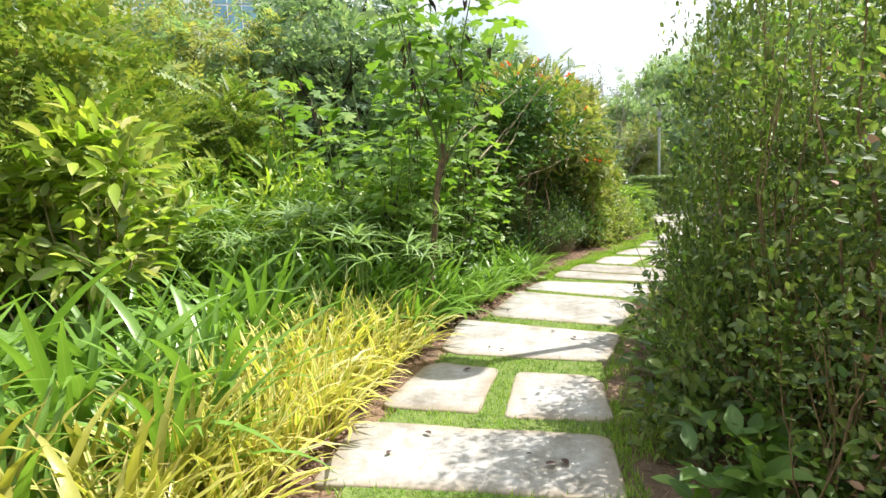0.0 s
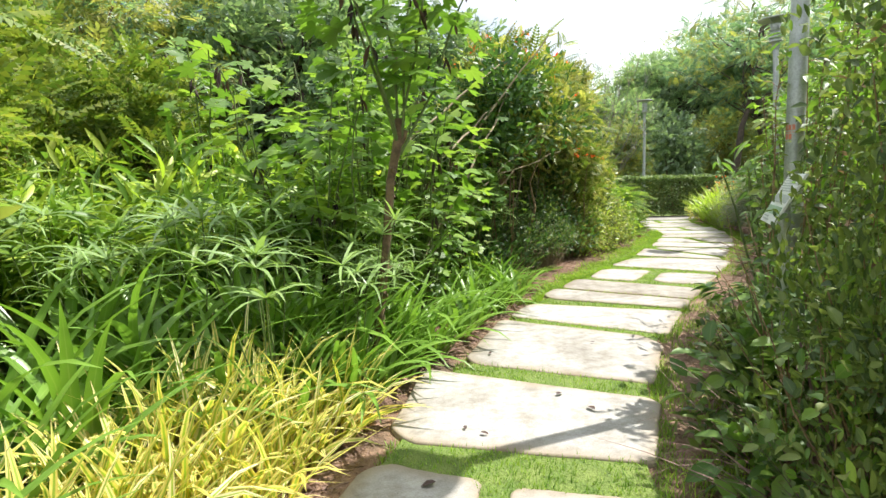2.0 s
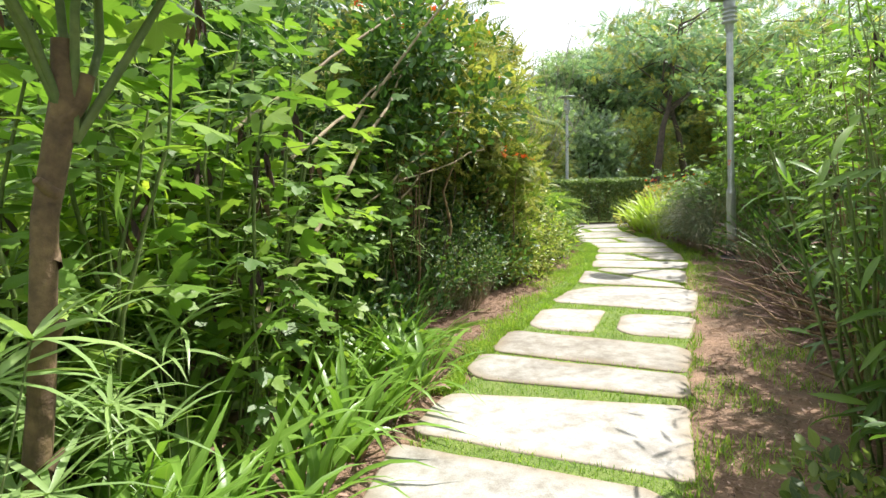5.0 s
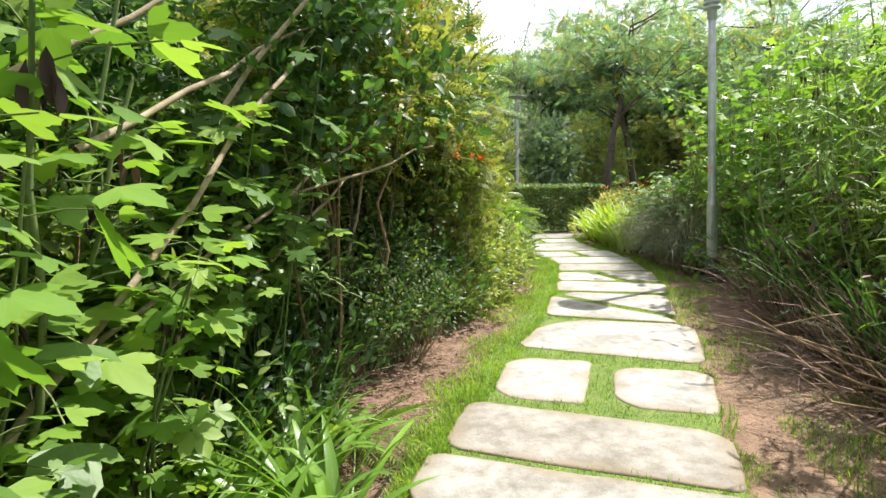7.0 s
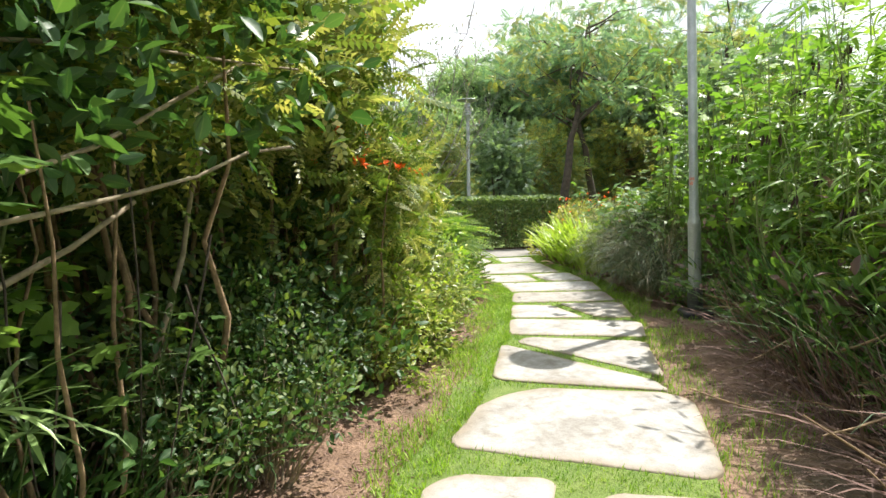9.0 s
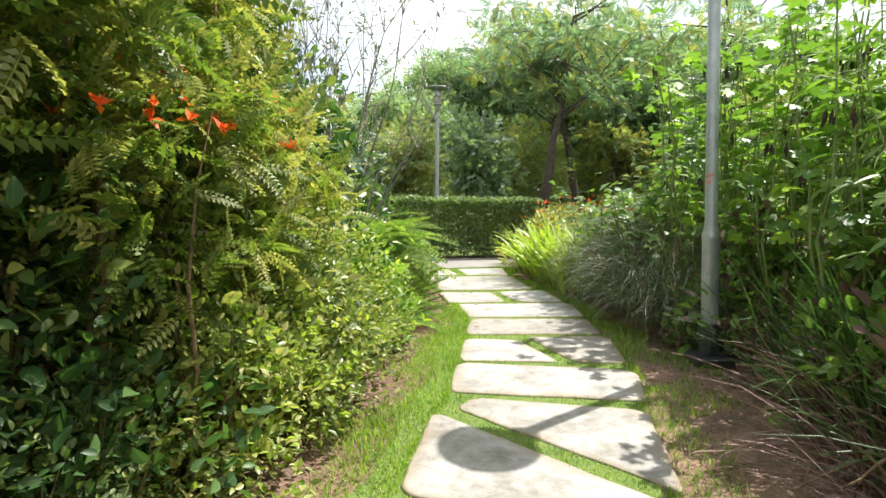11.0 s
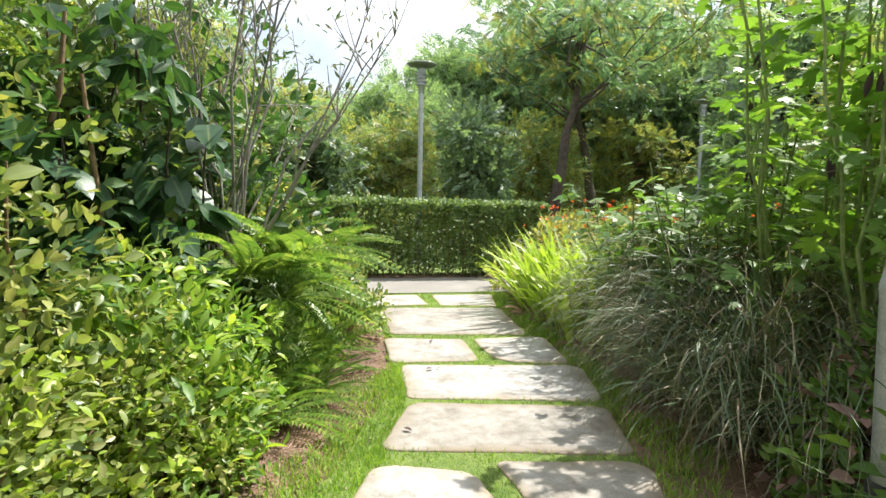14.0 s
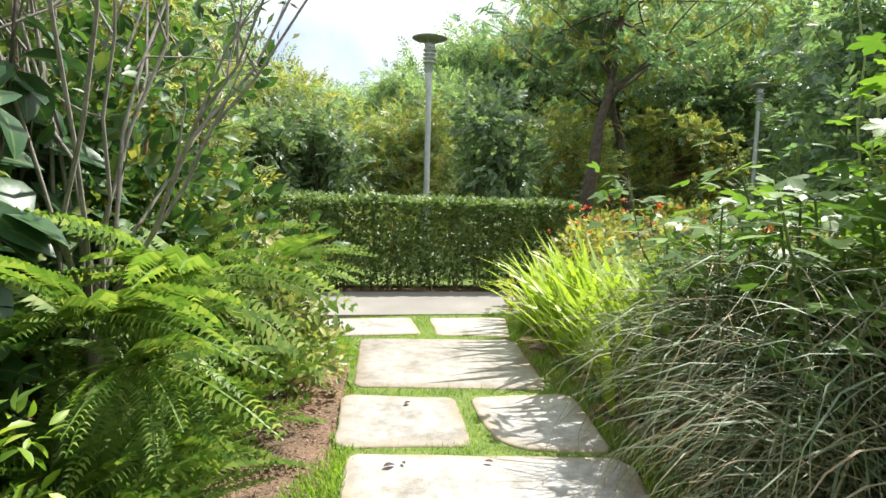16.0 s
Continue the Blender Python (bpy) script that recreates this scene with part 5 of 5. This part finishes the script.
bare = thing("bare_shrub", "tall shrub with many bare grey upright branches", "shrub")
g = Geo()
tips = []
for i in range(17):
    a = rng.uniform(0, 6.28)
    e = np.array((math.cos(a) * rng.uniform(0.3, 1.9) + 0.3, math.sin(a) * rng.uniform(0.2, 1.9), rng.uniform(2.8, 4.9)))
    line = wander((rng.normal(0, 0.05), rng.normal(0, 0.05), 0.7), e, 8, 0.16)
    g = Geo().tube(line, np.linspace(0.016, 0.004, 8), 5)
    for k in (3, 4, 5, 5, 6, 6):
        s = line[k] + rng.normal(0, 0.25, 3) + (0, 0, 0.5)
        g.tube(wander(line[k], s, 4, 0.1), np.linspace(0.008, 0.003, 4), 4)
        tips += [s, (s + line[k]) / 2]
    part("branch", g, M_GREYBARK, bare)
g = Geo().tube(wander((0, 0, -0.1), (0, 0, 0.95), 5, 0.05), np.linspace(0.05, 0.04, 5), 8)
part("trunk", g, M_GREYBARK, bare)
tips = np.array(tips).repeat(4, 0)
part("leaves", Geo().leaves(T_SLIM, tips + rng.normal(0, 0.08, tips.shape), sphere_dirs(len(tips)) + (0, 0, 0.4), rng.uniform(0.06, 0.13, len(tips))), M_TUSSOCK, bare, "sparse narrow grey-green leaves")
put(bare, 5.1, 17.75, 0)
again(bare, 4.4, 18.6, 120, 1.0)

# ---------------------------------------------------------------- thicket across the path
# a share of leaves takes the brighter M_LOBE colour to look sunlit
thk = [bush("tall_thicket_shrub", "tall twiggy thicket shrub with dull green leaves", M_THICKET, T_OVAL, 1.0, 1.0, 3.6, 5200, (0.032, 0.075), 64, 0.05, 0.31, M_BARK, 0.7, 0.6, group="thicket shrubs", stem_r=0.009, extra=(M_LOBE, 0.14, "brighter young leaves, coloured as if sunlit"), stems=22),
       bush("tall_thicket_shrub", "tall twiggy thicket shrub with dull green leaves", M_THICKET, T_OVAL, 0.95, 0.95, 3.1, 4800, (0.03, 0.065), 60, 0.03, 0.30, M_BARK, 0.7, 0.6, group="thicket shrubs", stem_r=0.008, stems=24, extra=(M_DRY, 0.10, "withered brown leaves"))]
spread_out(thk, [(2.25, 3.4, 1.0), (2.75, 4.15, 1.05), (2.1, 2.5, 0.95), (3.2, 3.2, 1.15), (3.3, 4.4, 1.15), (2.9, 2.2, 1.1), (3.7, 5.4, 1.1), (4.3, 4.0, 1.3), (4.2, 2.6, 1.3), (2.0, 1.5, 0.9), (2.2, 0.4, 0.95), (3.2, 0.8, 1.2), (2.1, -0.8, 1.0)], 0.06)
for x, y, s1 in ((2.0, 3.85, 0.6), (1.9, 3.1, 0.6), (1.85, 3.45, 0.5)):
    c = again(thk[0], x, y, None, 1.0)
    c.scale = (s1, s1, 1.02)
low = [bush("broad_leaf_weed", "low plant with broad dull green leaves", M_LOBE_MID, T_OVAL, 0.4, 0.4, 0.55, 130, (0.11, 0.18), 9, 0.1, 0.2, M_STEM, 0.8, 0.35, "plant", "ground cover plants"),
       bush("broad_leaf_weed", "low plant with broad dull green leaves", M_THICKET, T_OVAL, 0.45, 0.4, 0.7, 300, (0.06, 0.11), 12, 0.05, 0.2, M_STEM, 0.8, 0.4, "plant", "ground cover plants")]
spread_out(low, [(1.5, 2.35, 1.0), (1.45, 3.0, 1.0), (1.65, 3.5, 1.0), (1.9, 2.1, 1.1), (1.65, 4.2, 1.0), (1.95, 4.7, 1.0), (2.15, 5.25, 0.8), (1.45, 1.6, 1.0), (2.5, 5.3, 0.9), (2.75, 6.35, 0.75), (2.35, 5.0, 1.2)])
leafy = cane_shrub("leafy_cane_shrub", "shrub of thin canes with broad bright green leaves", M_LOBE_MID, T_OVAL, 12, 1.0, 0.3, 10, (0.08, 0.16), M_STEM, 0.2, group="cane shrubs", petiole=0.07, stem_r=0.007)
put(leafy, 2.3, 4.75, 0, 1.0)
for x, y, s1 in ((2.5, 5.3, 1.0), (2.15, 4.15, 0.75), (2.65, 5.0, 1.1), (2.45, 4.4, 1.0), (2.85, 5.95, 0.8)):
    again(leafy, x, y, None, s1)
slender = cane_shrub("slender_shrub", "slender shrub with leafy tops on bare stems beside a lamp post", M_THICKET, T_OVAL, 9, 2.75, 0.32, 34, (0.05, 0.10), M_BARK, 0.6, group="cane shrubs", petiole=0.06, stem_r=0.007)
put(slender, 2.55, 5.4, 0)
tall = cane_shrub("tall_leafy_shrub", "tall slender shrub with yellow-green leaves above bare stems", M_LOBE, T_OVAL, 13, 2.5, 0.42, 26, (0.09, 0.16), M_BARK, 0.3, group="cane shrubs", petiole=0.05, stem_r=0.009)
put(tall, 3.9, 7.35, 0, 0.85)
again(tall, 3.75, 6.6, 120, 0.8)
again(tall, 3.2, 5.9, 200, 0.95)
for i, (x, y) in enumerate(((1.75, 2.9), (1.8, 3.6), (1.65, 2.2), (2.1, 4.5))):
    t = thing("dry_twig_bundle", "bundle of dry brown leafless twigs in a thicket", "twigs", "dry twig bundles")
    for k in range(16):
        b = np.array((rng.normal(0, 0.12), rng.normal(0, 0.12), rng.uniform(-0.04, 0.4)))
        e = b + np.array((rng.normal(0, 0.28), rng.normal(0, 0.28), rng.uniform(0.5, 1.1)))
        part("twig", Geo().tube(wander(b, e, 6, 0.14), np.linspace(0.006, 0.002, 6), 4), M_BARK, t)
    put(t, x, y, 0)
shoots = cane_shrub("ginger_shrub", "thin canes with long light green leaves", M_LOBE_MID, T_LONG, 14, 1.7, 0.45, 12, (0.14, 0.24), M_STEM, 0.15, group="cane shrubs", petiole=0.05)
put(shoots, 3.1, 5.25, 0, 0.65)
again(shoots, 3.5, 6.2, 70, 1.1)
again(shoots, 3.75, 6.9, 150, 1.1)
again(shoots, 2.95, 4.75, 250, 0.8)

cane = [cane_shrub("cane_thicket", "thicket of tall canes with bright green leaves on top", M_LOBE, T_LOBE5, 18, 3.7, 0.75, 20, (0.11, 0.19), M_CANE, 0.42, group="cane thicket", dead=1, stem_r=0.017),
        cane_shrub("cane_thicket", "thicket of tall canes with narrow green leaves", M_LOBE, T_LONG, 18, 3.3, 0.75, 34, (0.13, 0.24), M_CANE, 0.22, group="cane thicket", dead=1, stem_r=0.010)]
spread_out(cane[:1], [(8.0, 12.3, 1.0), (8.5, 13.2, 1.0), (8.95, 14.2, 0.95), (8.5, 10.8, 1.0), (9.6, 12.6, 0.95), (9.35, 15.2, 0.95), (10.3, 14.0, 1.0), (6.2, 8.2, 1.05), (9.85, 15.9, 0.8), (10.6, 15.9, 0.85), (4.6, 6.6, 1.0)])
spread_out(cane[1:], [(4.7, 7.7, 0.95), (5.7, 8.8, 1.0), (6.7, 10.1, 1.0), (7.4, 11.2, 1.0), (7.0, 9.1, 1.15), (5.6, 7.4, 1.1), (7.7, 9.8, 1.25), (8.3, 12.0, 0.9)])
again(fea, 7.2, 10.75, 40, 0.52)
again(fea, 7.75, 11.55, 160, 0.55)
again(fea, 6.6, 9.75, 280, 0.5)
# reed colour is darkened in place of shade on the bank
reed = [strap_clump("reed_clump", "clump of leaning shade-darkened reeds with dry brown stems", M_LOBE_SHADED, 100, (0.7, 1.45), (0.007, 0.013), (0.8, 1.5), (0.3, 1.6), 0.4, 6, group="reed clumps", base=M_DRY)]
spread_out(reed, [(5.2, 8.0, 0.9), (5.65, 8.7, 1.0), (6.0, 9.4, 1.0), (6.35, 10.0, 1.05), (6.75, 10.7, 1.1), (7.15, 11.4, 1.05), (7.6, 12.1, 1.0), (8.0, 12.8, 0.95), (6.8, 10.0, 1.2), (4.8, 7.5, 0.8), (7.7, 11.6, 1.2), (1.3, 10.5, 0.7), (1.9, 11.2, 0.6), (0.9, 10.0, 0.8)])
skirt = bush("bank_shrub", "dull green leafy shrub with brown twigs on the bank", M_LOBE_MID, T_OVAL, 0.7, 0.7, 1.55, 1500, (0.07, 0.14), 20, 0.05, 0.3, M_BARK, 0.7, 0.6, group="bank shrubs", extra=(M_BRUSH, 0.25, "withered brown leaves"))
spread_out([skirt], [(5.2, 7.7, 1.0), (5.95, 8.8, 1.1), (6.6, 9.8, 1.15), (7.25, 10.9, 1.15), (7.75, 11.9, 1.1), (4.6, 7.1, 0.9), (5.6, 8.3, 1.0), (6.3, 9.3, 1.1), (6.95, 10.3, 1.15), (7.5, 11.3, 1.1), (8.0, 12.4, 1.1), (8.4, 13.6, 1.1), (3.9, 6.2, 0.9), (8.2, 14.0, 0.7)])
dry = [strap_clump("dry_stalk_heap", "heap of dry brown cut stalks and dead reeds", M_BRUSH, 170, (0.4, 1.25), (0.004, 0.010), (0.25, 1.45), (0.2, 1.5), 0.5, 4, category="brush", group="brush heaps")]
spread_out(dry, [(5.1, 7.9, 0.7), (5.3, 8.4, 0.8), (5.5, 8.95, 0.85), (5.75, 9.5, 0.85), (6.05, 10.1, 0.9), (6.4, 10.7, 0.9), (6.8, 11.3, 0.9), (7.25, 11.9, 0.85), (7.95, 12.4, 0.7), (8.3, 13.0, 0.6), (8.35, 13.6, 0.7), (6.0, 9.1, 1.1), (6.6, 10.0, 1.15), (7.2, 11.0, 1.15), (7.7, 11.9, 1.1), (4.5, 7.2, 0.6), (1.2, 10.6, 0.8), (2.1, 3.6, 0.9), (2.2, 4.3, 0.9)])
brush = thing("cut_branches", "pile of thin brown cut branches on the soil", "branch")
for i in range(90):
    y = rng.uniform(8.0, 12.2)
    x = float(edge_at(RIGHT_BED, y)) + rng.uniform(-0.1, 0.9)
    a = rng.uniform(0, 6.28)
    ln = rng.uniform(0.4, 1.2)
    z = rng.uniform(0.0, 0.5)
    part("stick", Geo().tube(wander((x, y, z), (x + math.cos(a) * ln, y + math.sin(a) * ln, max(0.0, z + rng.uniform(-0.2, 0.5))), 5, 0.08), np.linspace(0.012, 0.005, 5), 5), M_BARK, brush)

tus = [strap_clump("tussock_grass", "large drooping tussock of long grey-green grass", M_TUSSOCK, 620, (0.9, 1.9), (0.004, 0.008), (0.9, 1.56), (1.9, 3.4), 0.42, 8, group="tussock grasses", base=M_DRY, mound=0.8)]
spread_out(tus, [(8.32, 14.85, 0.85), (8.62, 15.55, 0.92), (9.0, 16.25, 0.88), (9.0, 15.2, 1.05), (9.2, 16.0, 1.1), (9.4, 16.7, 1.05), (8.25, 14.3, 0.6), (9.5, 15.4, 1.1)])
lil = [strap_clump("lime_lily", "bright lime-green clump of upright strap leaves", M_LIME, 44, (0.8, 1.35), (0.034, 0.052), (0.95, 1.5), (0.3, 1.5), 0.34, 6, group="lime lilies", base=M_DRY, single=True)]
spread_out(lil, [(8.75, 17.25, 0.85), (9.05, 17.1, 0.95), (9.3, 17.6, 1.05), (8.9, 17.7, 0.85), (9.02, 18.25, 0.95), (9.17, 18.8, 1.0), (9.32, 19.35, 1.0), (9.55, 19.95, 0.95), (9.35, 18.2, 1.0), (9.55, 18.9, 1.05), (9.8, 19.6, 1.0), (9.8, 18.3, 0.9)])
gold = bush("golden_shrub", "low shrub with yellow and orange tinged leaves", M_FARYEL, T_OVAL, 0.8, 0.8, 1.2, 1300, (0.07, 0.13), 20, 0.1, 0.3, M_BARK, 0.8, 0.5, group="border shrubs", flowers=(M_FLAME, 30, 0.045))
for x, y, s in ((10.6, 19.6, 1.15), (10.1, 20.6, 1.1), (12.2, 22.4, 1.2), (13.6, 23.2, 1.2), (11.0, 21.6, 1.1), (11.6, 19.8, 1.0), (10.5, 18.2, 1.05), (12.8, 20.2, 1.0), (14.0, 20.4, 1.1), (11.8, 18.3, 1.1), (13.4, 18.6, 1.1), (11.0, 16.8, 1.2)):
    again(gold, x, y, None, s)
put(gold, 9.9, 17.2, 0, 1.05)
mal = cane_shrub("mallow_shrub", "mallow shrub with soft lobed leaves and straggling shoots", M_LOBE_MID, T_LOBE3, 14, 1.75, 0.65, 34, (0.11, 0.18), M_STEM, 0.15, group="mallow shrubs")
put(mal, 9.1, 16.9, 0, 0.95)
again(mal, 9.4, 16.0, 120, 1.15)
again(mal, 9.9, 16.7, 220, 1.1)
again(mal, 9.0, 15.4, 300, 1.0)
again(mal, 9.6, 17.4, 30, 0.85)

# ---------------------------------------------------------------- beyond the road
def hedge(x0, y0, ln, depth, h, rz, n, seed):
    t = thing("clipped_hedge", "clipped dark green box hedge with leafy sides", "hedge")
    g = Geo()
    for i in range(int(ln / 0.22)):
        for k in range(2):
            x, y = i * 0.22 + rng.uniform(0, 0.2), rng.uniform(0.15, depth - 0.15)
            g.tube(wander((x, y, -0.06), (x + rng.normal(0, 0.15), y + rng.normal(0, 0.1), h * 0.9), 5, 0.12), np.linspace(0.014, 0.005, 5), 4)
    part("branch_frame", g, M_BARK, t)
    # leaves lie thick near the clipped faces
    u, v, w = rng.uniform(0, ln, n), rng.uniform(0, depth, n), rng.uniform(0.05, h, n)
    side = rng.integers(0, 5, n)
    deep = np.abs(rng.normal(0, 0.06, n))
    bump = np.array([noise.noise(Vector((a * 1.8, c * 1.8, seed))) for a, c in zip(u, w)]) * 0.13
    v = np.where(side <= 1, deep + bump, np.where(side == 2, depth - deep + bump, v))
    w = np.where(side >= 3, h - deep + bump, w)
    p = np.stack([u, v, w], -1)
    grow = np.stack([rng.normal(0, 0.6, n), np.where(side <= 1, -0.8, 0.3) + rng.normal(0, 0.4, n), rng.uniform(-0.1, 1.0, n)], -1)
    part("leaves", Geo().leaves(T_DIAMOND, p, grow, rng.uniform(0.06, 0.125, n), grow * 0.4 + (0, -0.4, 1.0), 0.5), M_HEDGE, t)
    t.matrix_basis = pose(x0, y0, 0, 0, 0, rz)
    return t


hedge(5.9, 22.75, 5.2, 0.8, 1.42, -8.8, 16000, 1)
hd2 = hedge(-1.0, 25.6, 7.0, 1.4, 1.35, -8.8, 9000, 4)
hedge(11.6, 21.9, 6.0, 0.7, 0.75, -8.8, 6000, 7)

# olive sprays lighten the crown by colour, like sun and haze on it
T1 = tree("spreading_tree", "spreading tree with dark leaning trunk and feathery tiered crown", M_CROWN, T_FEATHER, 9.6, 3.7, 4.1, 46, 0.85, 1350, (0.36, 0.64), 0.17, M_DARKBARK, (1.7, 0.4), 0.22, fork=0.36, group="spreading trees", extra=(M_FARYEL, 0.28, "paler olive sprays, sunlight put into the colour"), single=True)
put(T1, 13.85, 26.8, 0)
again(T1, 17.6, 29.5, 150, 1.0)
again(T1, 21.5, 27.5, 250, 1.05)
again(T1, 18.5, 36.0, 300, 1.2)
T2 = tree("conical_tree", "small dense blue-green tree with several trunks", M_FARDARK, T_SPRAY, 4.3, 1.15, 1.0, 30, 0.5, 1500, (0.22, 0.38), 0.06, M_DARKBARK, (0.2, 0), 0.9, fork=0.25, group="garden trees", trunks=3)
put(T2, 11.0, 26.2, 0)
again(T2, 7.3, 28.5, 80, 0.9)
again(T2, 6.2, 27.6, 180, 0.85)
T3 = tree("broad_tree", "broad leafy tree with uneven mid-green crown", M_FAR, T_SPRAY2, 8.6, 3.2, 1.2, 60, 1.0, 3600, (0.4, 0.75), 0.22, M_DARKBARK, (0.2, 0.2), 0.7, fork=0.3, group="background trees")
T4 = tree("olive_tree", "leafy tree with yellowish olive crown", M_FARYEL, T_SPRAY2, 6.2, 2.7, 0.8, 50, 0.9, 3000, (0.35, 0.65), 0.16, M_BARK, (0.1, 0.2), 0.7, fork=0.3, group="background trees", extra=(M_FAR, 0.4, "greener sprays"))
T5 = tree("dark_tree", "dense dark green leafy tree", M_FARDARK, T_SPRAY, 7.6, 3.0, 0.8, 56, 0.95, 3300, (0.35, 0.65), 0.2, M_DARKBARK, (0.1, 0.2), 0.75, fork=0.3, group="background trees", extra=(M_FAR, 0.35, "greener sprays"))
put(T3, 4.5, 37.5, 0, 0.75)
for x, y, s in ((0.5, 34.0, 0.7), (16.0, 42.0, 1.15), (24.5, 36.0, 1.0), (27.5, 29.0, 1.05), (-6.5, 29.5, 0.95), (30.0, 22.0, 1.0), (33.0, 33.0, 1.3), (10.5, 46.0, 0.9), (-14.0, 26.0, 0.85), (-16.0, 12.0, 1.0), (20.0, 43.0, 1.3), (15.5, 8.0, 0.9), (18.0, 14.5, 0.85), (13.0, -2.0, 1.0), (-13.0, -6.0, 1.1), (2.0, -16.0, 1.1), (38.0, 16.0, 1.2), (12.0, 37.5, 0.82), (17.5, 39.0, 1.15), (8.0, 39.5, 0.75), (22.5, 38.0, 1.35), (27.0, 34.0, 1.3), (3.0, 41.0, 1.15), (-2.0, 38.0, 1.1)):
    again(T3, x, y, None, s)
put(T4, 3.0, 28.5, 0, 0.9)
again(T4, 3.9, 25.4, 40, 0.85)
again(T4, 1.2, 24.8, 140, 0.9)
for x, y, s in ((6.0, 31.0, 0.85), (0.0, 27.0, 0.85), (10.5, 31.0, 0.7), (-5.9, 13.2, 0.95), (-8.2, 12.0, 0.85), (16.0, 31.5, 0.75), (20.5, 32.0, 0.8), (-3.8, 17.5, 0.95), (-8.5, 15.5, 1.05), (24.0, 24.5, 0.8), (-10.5, 8.5, 0.85), (14.5, 18.0, 0.65), (-3.5, 31.0, 0.9), (12.5, 11.0, 0.8), (9.5, 4.5, 0.8), (8.0, -6.0, 0.9), (-6.0, -6.0, 0.9)):
    again(T4, x, y, None, s)
put(T5, -2.6, 15.0, 0, 0.8)
for x, y, s in ((-3.9, 19.5, 1.1), (0.2, 18.5, 0.85), (1.0, 22.0, 0.7), (-0.8, 23.5, 0.75), (-9.0, 17.0, 0.72), (22.5, 33.5, 0.95), (26.0, 27.0, 0.9), (20.5, 25.5, 0.6), (12.5, 36.0, 0.8), (-9.0, 1.0, 0.95), (7.5, 40.0, 0.8), (16.5, 20.5, 0.75), (13.0, 7.5, 0.75), (7.5, 1.0, 0.8), (-12.0, 22.0, 0.82)):
    again(T5, x, y, None, s)

under = bush("understorey_shrub", "wild understorey shrub with mixed green leaves", M_FAR, T_SPRAY, 1.4, 1.4, 1.7, 900, (0.2, 0.36), 24, 0.05, 0.5, M_BARK, 0.8, 0.6, group="understorey shrubs", extra=(M_FARYEL, 0.65, "yellowish sprays"))
put(under, 4.0, 25.6, 0)
for x, y, s in ((6.8, 25.5, 0.7), (8.8, 27.2, 0.85), (12.2, 28.8, 0.9), (15.2, 28.4, 0.8), (10.0, 29.5, 1.0), (13.0, 31.5, 1.1), (16.5, 33.0, 1.1), (19.5, 29.5, 1.0), (7.4, 31.5, 1.2), (5.0, 29.8, 1.1), (2.0, 25.5, 0.9), (22.5, 29.5, 1.1), (12.5, 23.8, 0.6), (15.2, 24.0, 0.65), (18.6, 22.6, 0.8), (1.8, 20.0, 1.0), (3.2, 20.6, 1.2), (4.0, 19.6, 1.3), (4.9, 20.3, 1.15), (5.3, 19.6, 0.8), (2.6, 17.5, 1.2), (-1.0, 15.5, 1.2), (-0.3, 13.6, 1.2), (11.5, 14.5, 1.0), (12.8, 16.0, 1.1), (10.8, 12.0, 1.2), (6.5, 6.0, 1.3), (5.6, 3.5, 1.2), (9.2, 9.6, 1.2), (4.6, 1.0, 1.2), (-5.2, 2.4, 1.2), (-3.6, 0.4, 1.1)):
    again(under, x, y, None, s)

for i in range(46):
    a = 2 * math.pi * i / 46
    again(under, 6 + 52 * math.cos(a), 14 + 52 * math.sin(a), None, 2.6 + 0.5 * math.sin(3.7 * i))

rock = thing("boulder", "rounded grey-brown boulder on the lawn", "rock", "boulders")
bm = bmesh.new()
bmesh.ops.create_icosphere(bm, subdivisions=3, radius=0.5)
for v in bm.verts:
    v.co *= 1 + 0.28 * noise.noise(v.co * 2.2)
    v.co.z *= 0.7
me = bpy.data.meshes.new("stone")
bm.to_mesh(me)
me.polygons.foreach_set("use_smooth", np.ones(len(me.polygons), dtype=bool))
part("stone", me, M_ROCK, rock)
put(rock, 11.9, 24.6, 0, 1.0, 0.2)
again(rock, 12.9, 25.2, 90, 0.8, 0.15)

# ---------------------------------------------------------------- far tower
tower = thing("office_tower", "tall office tower with blue glass and white piers", "building")
part("wall", Geo().box(0, 0, 15, 29, 14, 30), M_WALL, tower, smooth=False)
pane = Geo().box(0, 0, 0, 4.9, 0.14, 2.95)
pm = pane.mesh("window", False)
pm.materials.append(M_GLASS)
bar = Geo().box(0, -0.1, 0, 0.12, 0.1, 2.95).mesh("mullion", False)
bar.materials.append(M_WALL)
for cx in (-12.2, -4.1, 4.1, 12.2):
    for k in range(9):
        w = part("window", pm, M_GLASS, tower)
        w.location = (cx, -7.04, 2.6 + k * 3.2)
        for dx in (-0.82, 0.82):
            b = part("mullion", bar, M_WALL, w)
            b.location = (dx, 0, 0)
part("roof", Geo().box(0, 0, 30.3, 30, 15, 0.6), M_WALL, tower, smooth=False)
tower.matrix_basis = pose(-30.2, 76, 0, 0, 0, 14)
